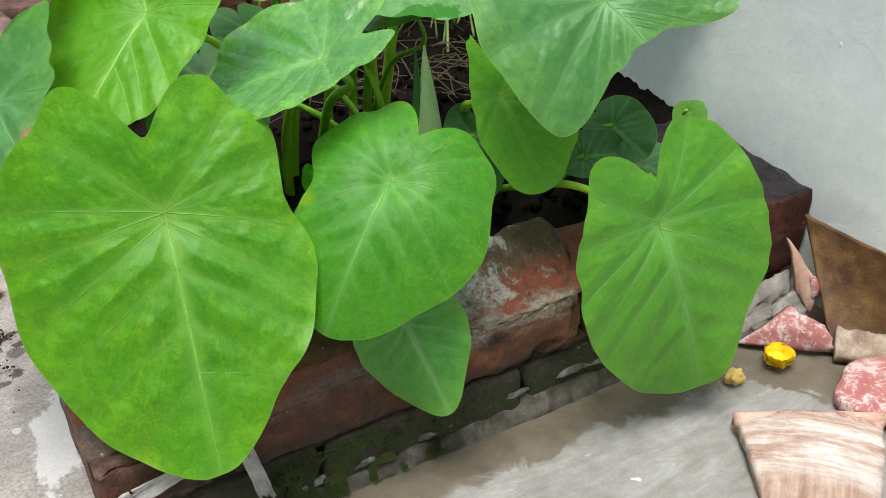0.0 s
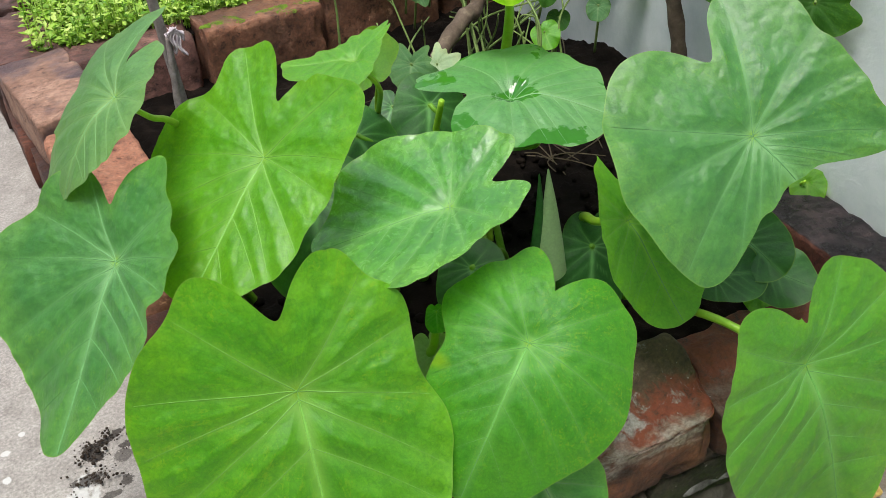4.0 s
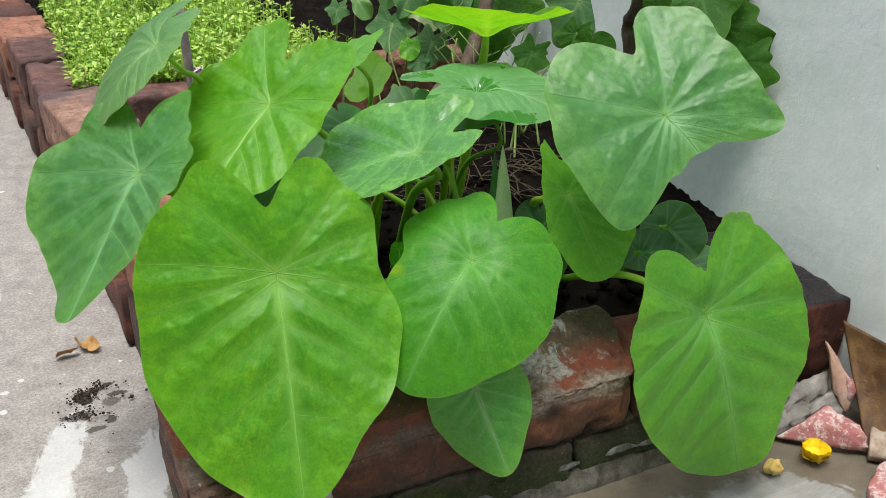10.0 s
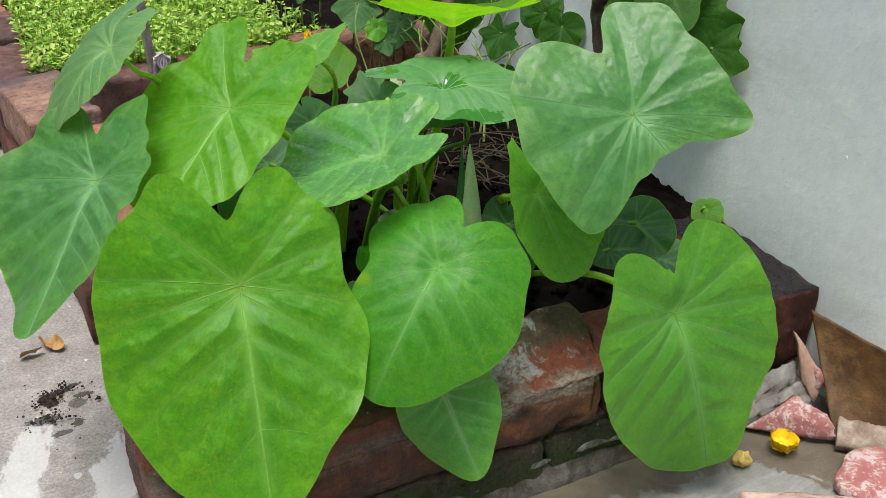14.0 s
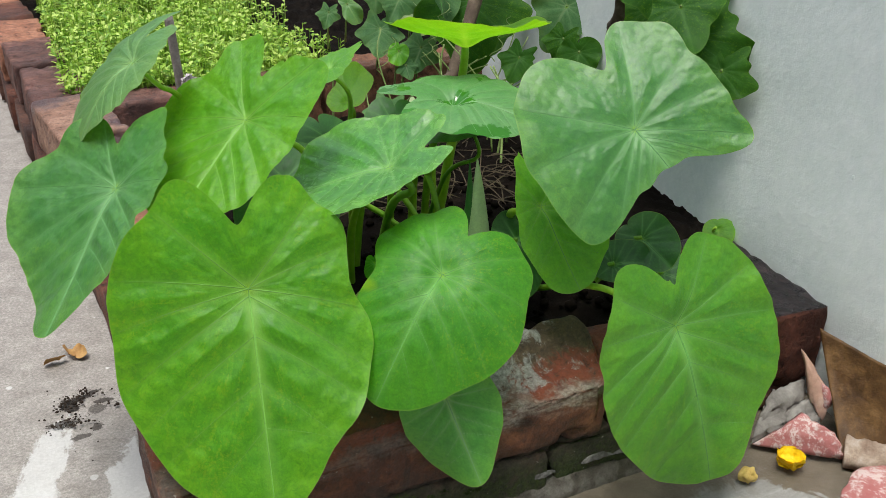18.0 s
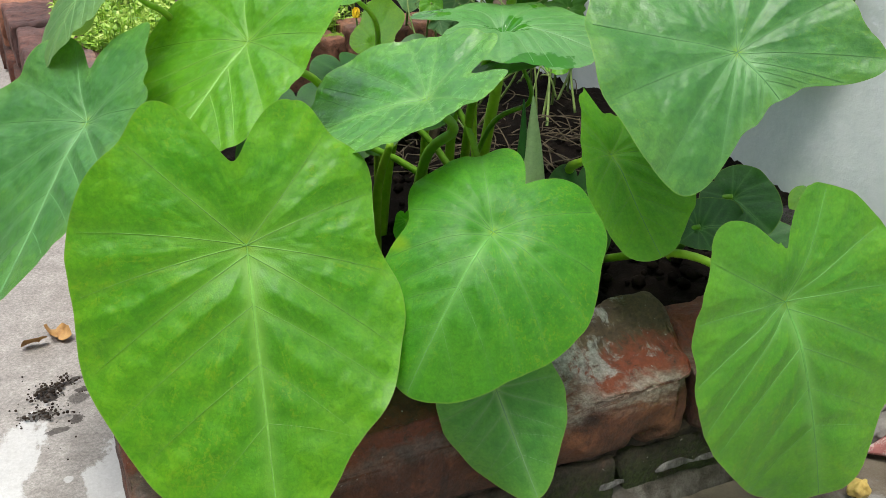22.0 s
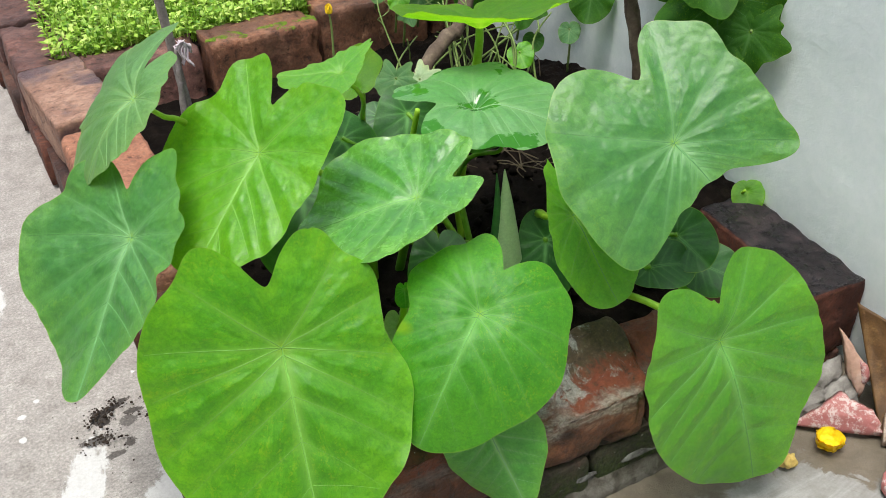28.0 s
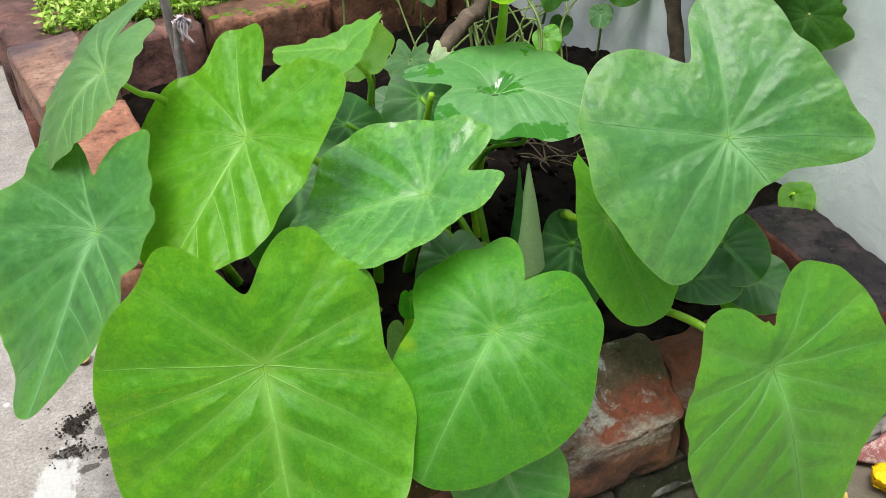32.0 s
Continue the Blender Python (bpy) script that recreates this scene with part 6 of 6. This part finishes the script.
part("side", slab(((0.5060, 0.0190, 0.040), (0.5150, 0.0080, 0.016), (0.5280, 0.0110, 0.040), (0.5020, 0.0340, 0.086)), 0.006, 0.004, 12, 0.12, 9.0), PINK, shard)
part("paint", slab(((0.5160, 0.0105, 0.030), (0.5255, 0.0095, 0.036), (0.5210, 0.0130, 0.052), (0.5150, 0.0170, 0.056)), 0.002, 0.0045, 6, 0.1, 9.5), RED_PAINT, shard, "flake of red paint")
disc = thing("pot_shard", (0.50, -0.09, 0), "rounded flat shard with flaking dark red paint", "pot shard", "broken pot pieces")
verts, faces = [], []
for ring_i, (f, z) in enumerate(((0.0, 0.0145), (0.35, 0.0148), (0.7, 0.0142), (0.96, 0.013), (1.0, 0.011), (0.985, 0.003))):
    for k in range(40):
        a = 2 * math.pi * k / 40
        r = 0.043 * f * (1 + 0.10 * math.sin(2 * a + 0.5) + 0.05 * math.sin(5 * a) + 0.025 * fuzz((math.cos(a), math.sin(a), 0), 4))
        verts.append((0.497 + r * math.cos(a), -0.088 + r * 0.78 * math.sin(a), z + 0.0008 * fuzz((a, f, 0), 6)))
for i in range(5):
    for k in range(40):
        faces.append((i * 40 + k, i * 40 + (k + 1) % 40, (i + 1) * 40 + (k + 1) % 40, (i + 1) * 40 + k))
part("side", (verts, faces), RED_PAINT, disc)
big = thing("pot_shard", (0.39, -0.11, 0), "big pale pink piece of a clay pot on the cement", "pot shard", "broken pot pieces")
part("side", slab(((0.326, -0.128, 0.002), (0.396, -0.172, 0.004), (0.462, -0.116, 0.014), (0.366, -0.056, 0.012)), 0.011, 0.016, 34, 0.03, 12.0), SCRAPED, big)
part("lip", slab(((0.3605, -0.0635, 0.0150), (0.4565, -0.1235, 0.0165), (0.4645, -0.1145, 0.0165), (0.3680, -0.0545, 0.0150)), 0.013, 0.004, 24, 0.06, 14.0), PINK, big, "chipped reddish lip")
shard = thing("pot_shard", (0.48, -0.13, 0), "small red painted chip of a pot", "pot shard", "broken pot pieces")
part("side", slab(((0.462, -0.125, 0.003), (0.50, -0.15, 0.003), (0.51, -0.13, 0.016), (0.475, -0.112, 0.012)), 0.006, 0.003, 8, 0.1, 15.0), RED_PAINT, shard)
scrap = thing("scrap_sheet", (0.48, 0.03, 0), "crumpled dirty grey sheet scraps at the foot of the bricks", "scrap")
for i, c in enumerate((((0.440, 0.022, 0.002), (0.494, 0.006, 0.010), (0.508, 0.034, 0.040), (0.470, 0.040, 0.030)), ((0.450, 0.030, 0.012), (0.500, 0.020, 0.026), (0.512, 0.036, 0.052), (0.480, 0.041, 0.044)),
                       ((0.468, 0.010, 0.004), (0.512, 0.004, 0.006), (0.518, 0.020, 0.036), (0.486, 0.030, 0.030)))):
    part("sheet", slab(c, 0.002, 0.006, 12, 0.22, 20.0 + i * 3), GREYCLAY, scrap)
film_strip = thing("plastic_scrap", (-0.02, 0.03, 0), "torn whitish plastic film caught at the brick corner", "plastic scrap")
for i, c in enumerate((((-0.004, 0.034, 0.088), (0.006, 0.0335, 0.090), (0.018, 0.030, 0.030), (0.006, 0.0305, 0.034)), ((-0.072, 0.036, 0.078), (-0.006, 0.033, 0.090), (-0.004, 0.031, 0.080), (-0.070, 0.034, 0.066)),
                       ((-0.088, 0.036, 0.072), (-0.074, 0.035, 0.078), (-0.070, 0.032, 0.060), (-0.086, 0.033, 0.054)))):
    part("film", slab(c, 0.0008, 0.003, 12, 0.16, 31.0 + i), FILM, film_strip)

flower = thing("fallen_flower", (0.455, -0.016, 0), "crumpled bright yellow fallen flower on the damp cement", "flower", "fallen flowers")
for k in range(5):
    a = k * 1.257 + 0.4
    mid = (0.455 + 0.008 * math.cos(a), -0.016 + 0.008 * math.sin(a), 0.0075)
    small_leaf(flower, mid, (-math.cos(a) * 0.9, -math.sin(a) * 0.9, 0.7), (math.cos(a) * 0.3, math.sin(a) * 0.3, 1), 0.018, 0.025, YELLOW, (35, 25, 0), name="petal", na=44, nr=8, sinus=0.05, ripple=0.16, seed=k * 1.9)
bm = bmesh.new()
bmesh.ops.create_icosphere(bm, subdivisions=2, radius=0.006, matrix=Matrix.Translation((0.455, -0.016, 0.004)) @ Matrix.Diagonal((1, 1, 0.6, 1)))
part("heart", bm, YELLOW, flower, "dark yellow middle")
wilt = thing("fallen_flower", (0.4065, -0.0155, 0), "pale yellow closed wilted flower", "flower", "fallen flowers")
bm = bmesh.new()
bmesh.ops.create_icosphere(bm, subdivisions=4, radius=0.0085)
for p in bm.verts:
    a = math.atan2(p.co.y, p.co.x)
    k = 1 + 0.10 * math.sin(5 * a + 120 * p.co.z) + 0.25 * fuzz(p.co, 160)
    p.co = Vector((p.co.x * k * 1.05 + 0.4065, p.co.y * k * 0.8 - 0.0155, max(p.co.z * k * 0.85 + 0.0068, 0.0)))
part("petal", bm, PALE_YELLOW, wilt)

husk = thing("dry_leaf", (-0.137, 0.456, 0), "curled dry brown leaf scrap on the path", "dry leaf")
for k, (dx, dy, a) in enumerate(((0, 0, 0.3), (-0.012, -0.008, 1.9), (0.010, 0.004, 3.6))):
    small_leaf(husk, (-0.137 + dx, 0.456 + dy, 0.004), (math.cos(a) * 0.6, math.sin(a) * 0.6, 0.7), (math.sin(a), -math.cos(a), 0.2), 0.024, 0.011, DRY_LEAF, (40, 5, 0), name="blade", na=30, nr=6, sinus=0.05, seed=k)

dv, df = [], []
for i in range(260):
    t = RNG.random()
    cx, cy, sx, sy = ((-0.146, 0.360, 0.007, 0.008), (-0.130, 0.369, 0.010, 0.006), (-0.148, 0.328, 0.010, 0.007), (-0.130, 0.335, 0.026, 0.030))[i % 4]
    x, y = cx + sx * RNG.normal(), cy + sy * RNG.normal()
    r = abs(RNG.normal()) * 0.0007 + 0.0003
    bm = bmesh.new()
    bmesh.ops.create_icosphere(bm, subdivisions=1, radius=r)
    o = len(dv)
    for p in bm.verts:
        k = 1 + 0.5 * fuzz(p.co, 400, i * 0.7)
        dv.append((x + p.co.x * k, y + p.co.y * k, 0.0005 + r * 0.4 + p.co.z * k * 0.8))
    df += [tuple(p.index + o for p in f.verts) for f in bm.faces]
    bm.free()
tagged(part("soil_spill", (dv, df), CRUMB), "spilled dark soil crumbs on the cement path", "soil", kind="stuff")
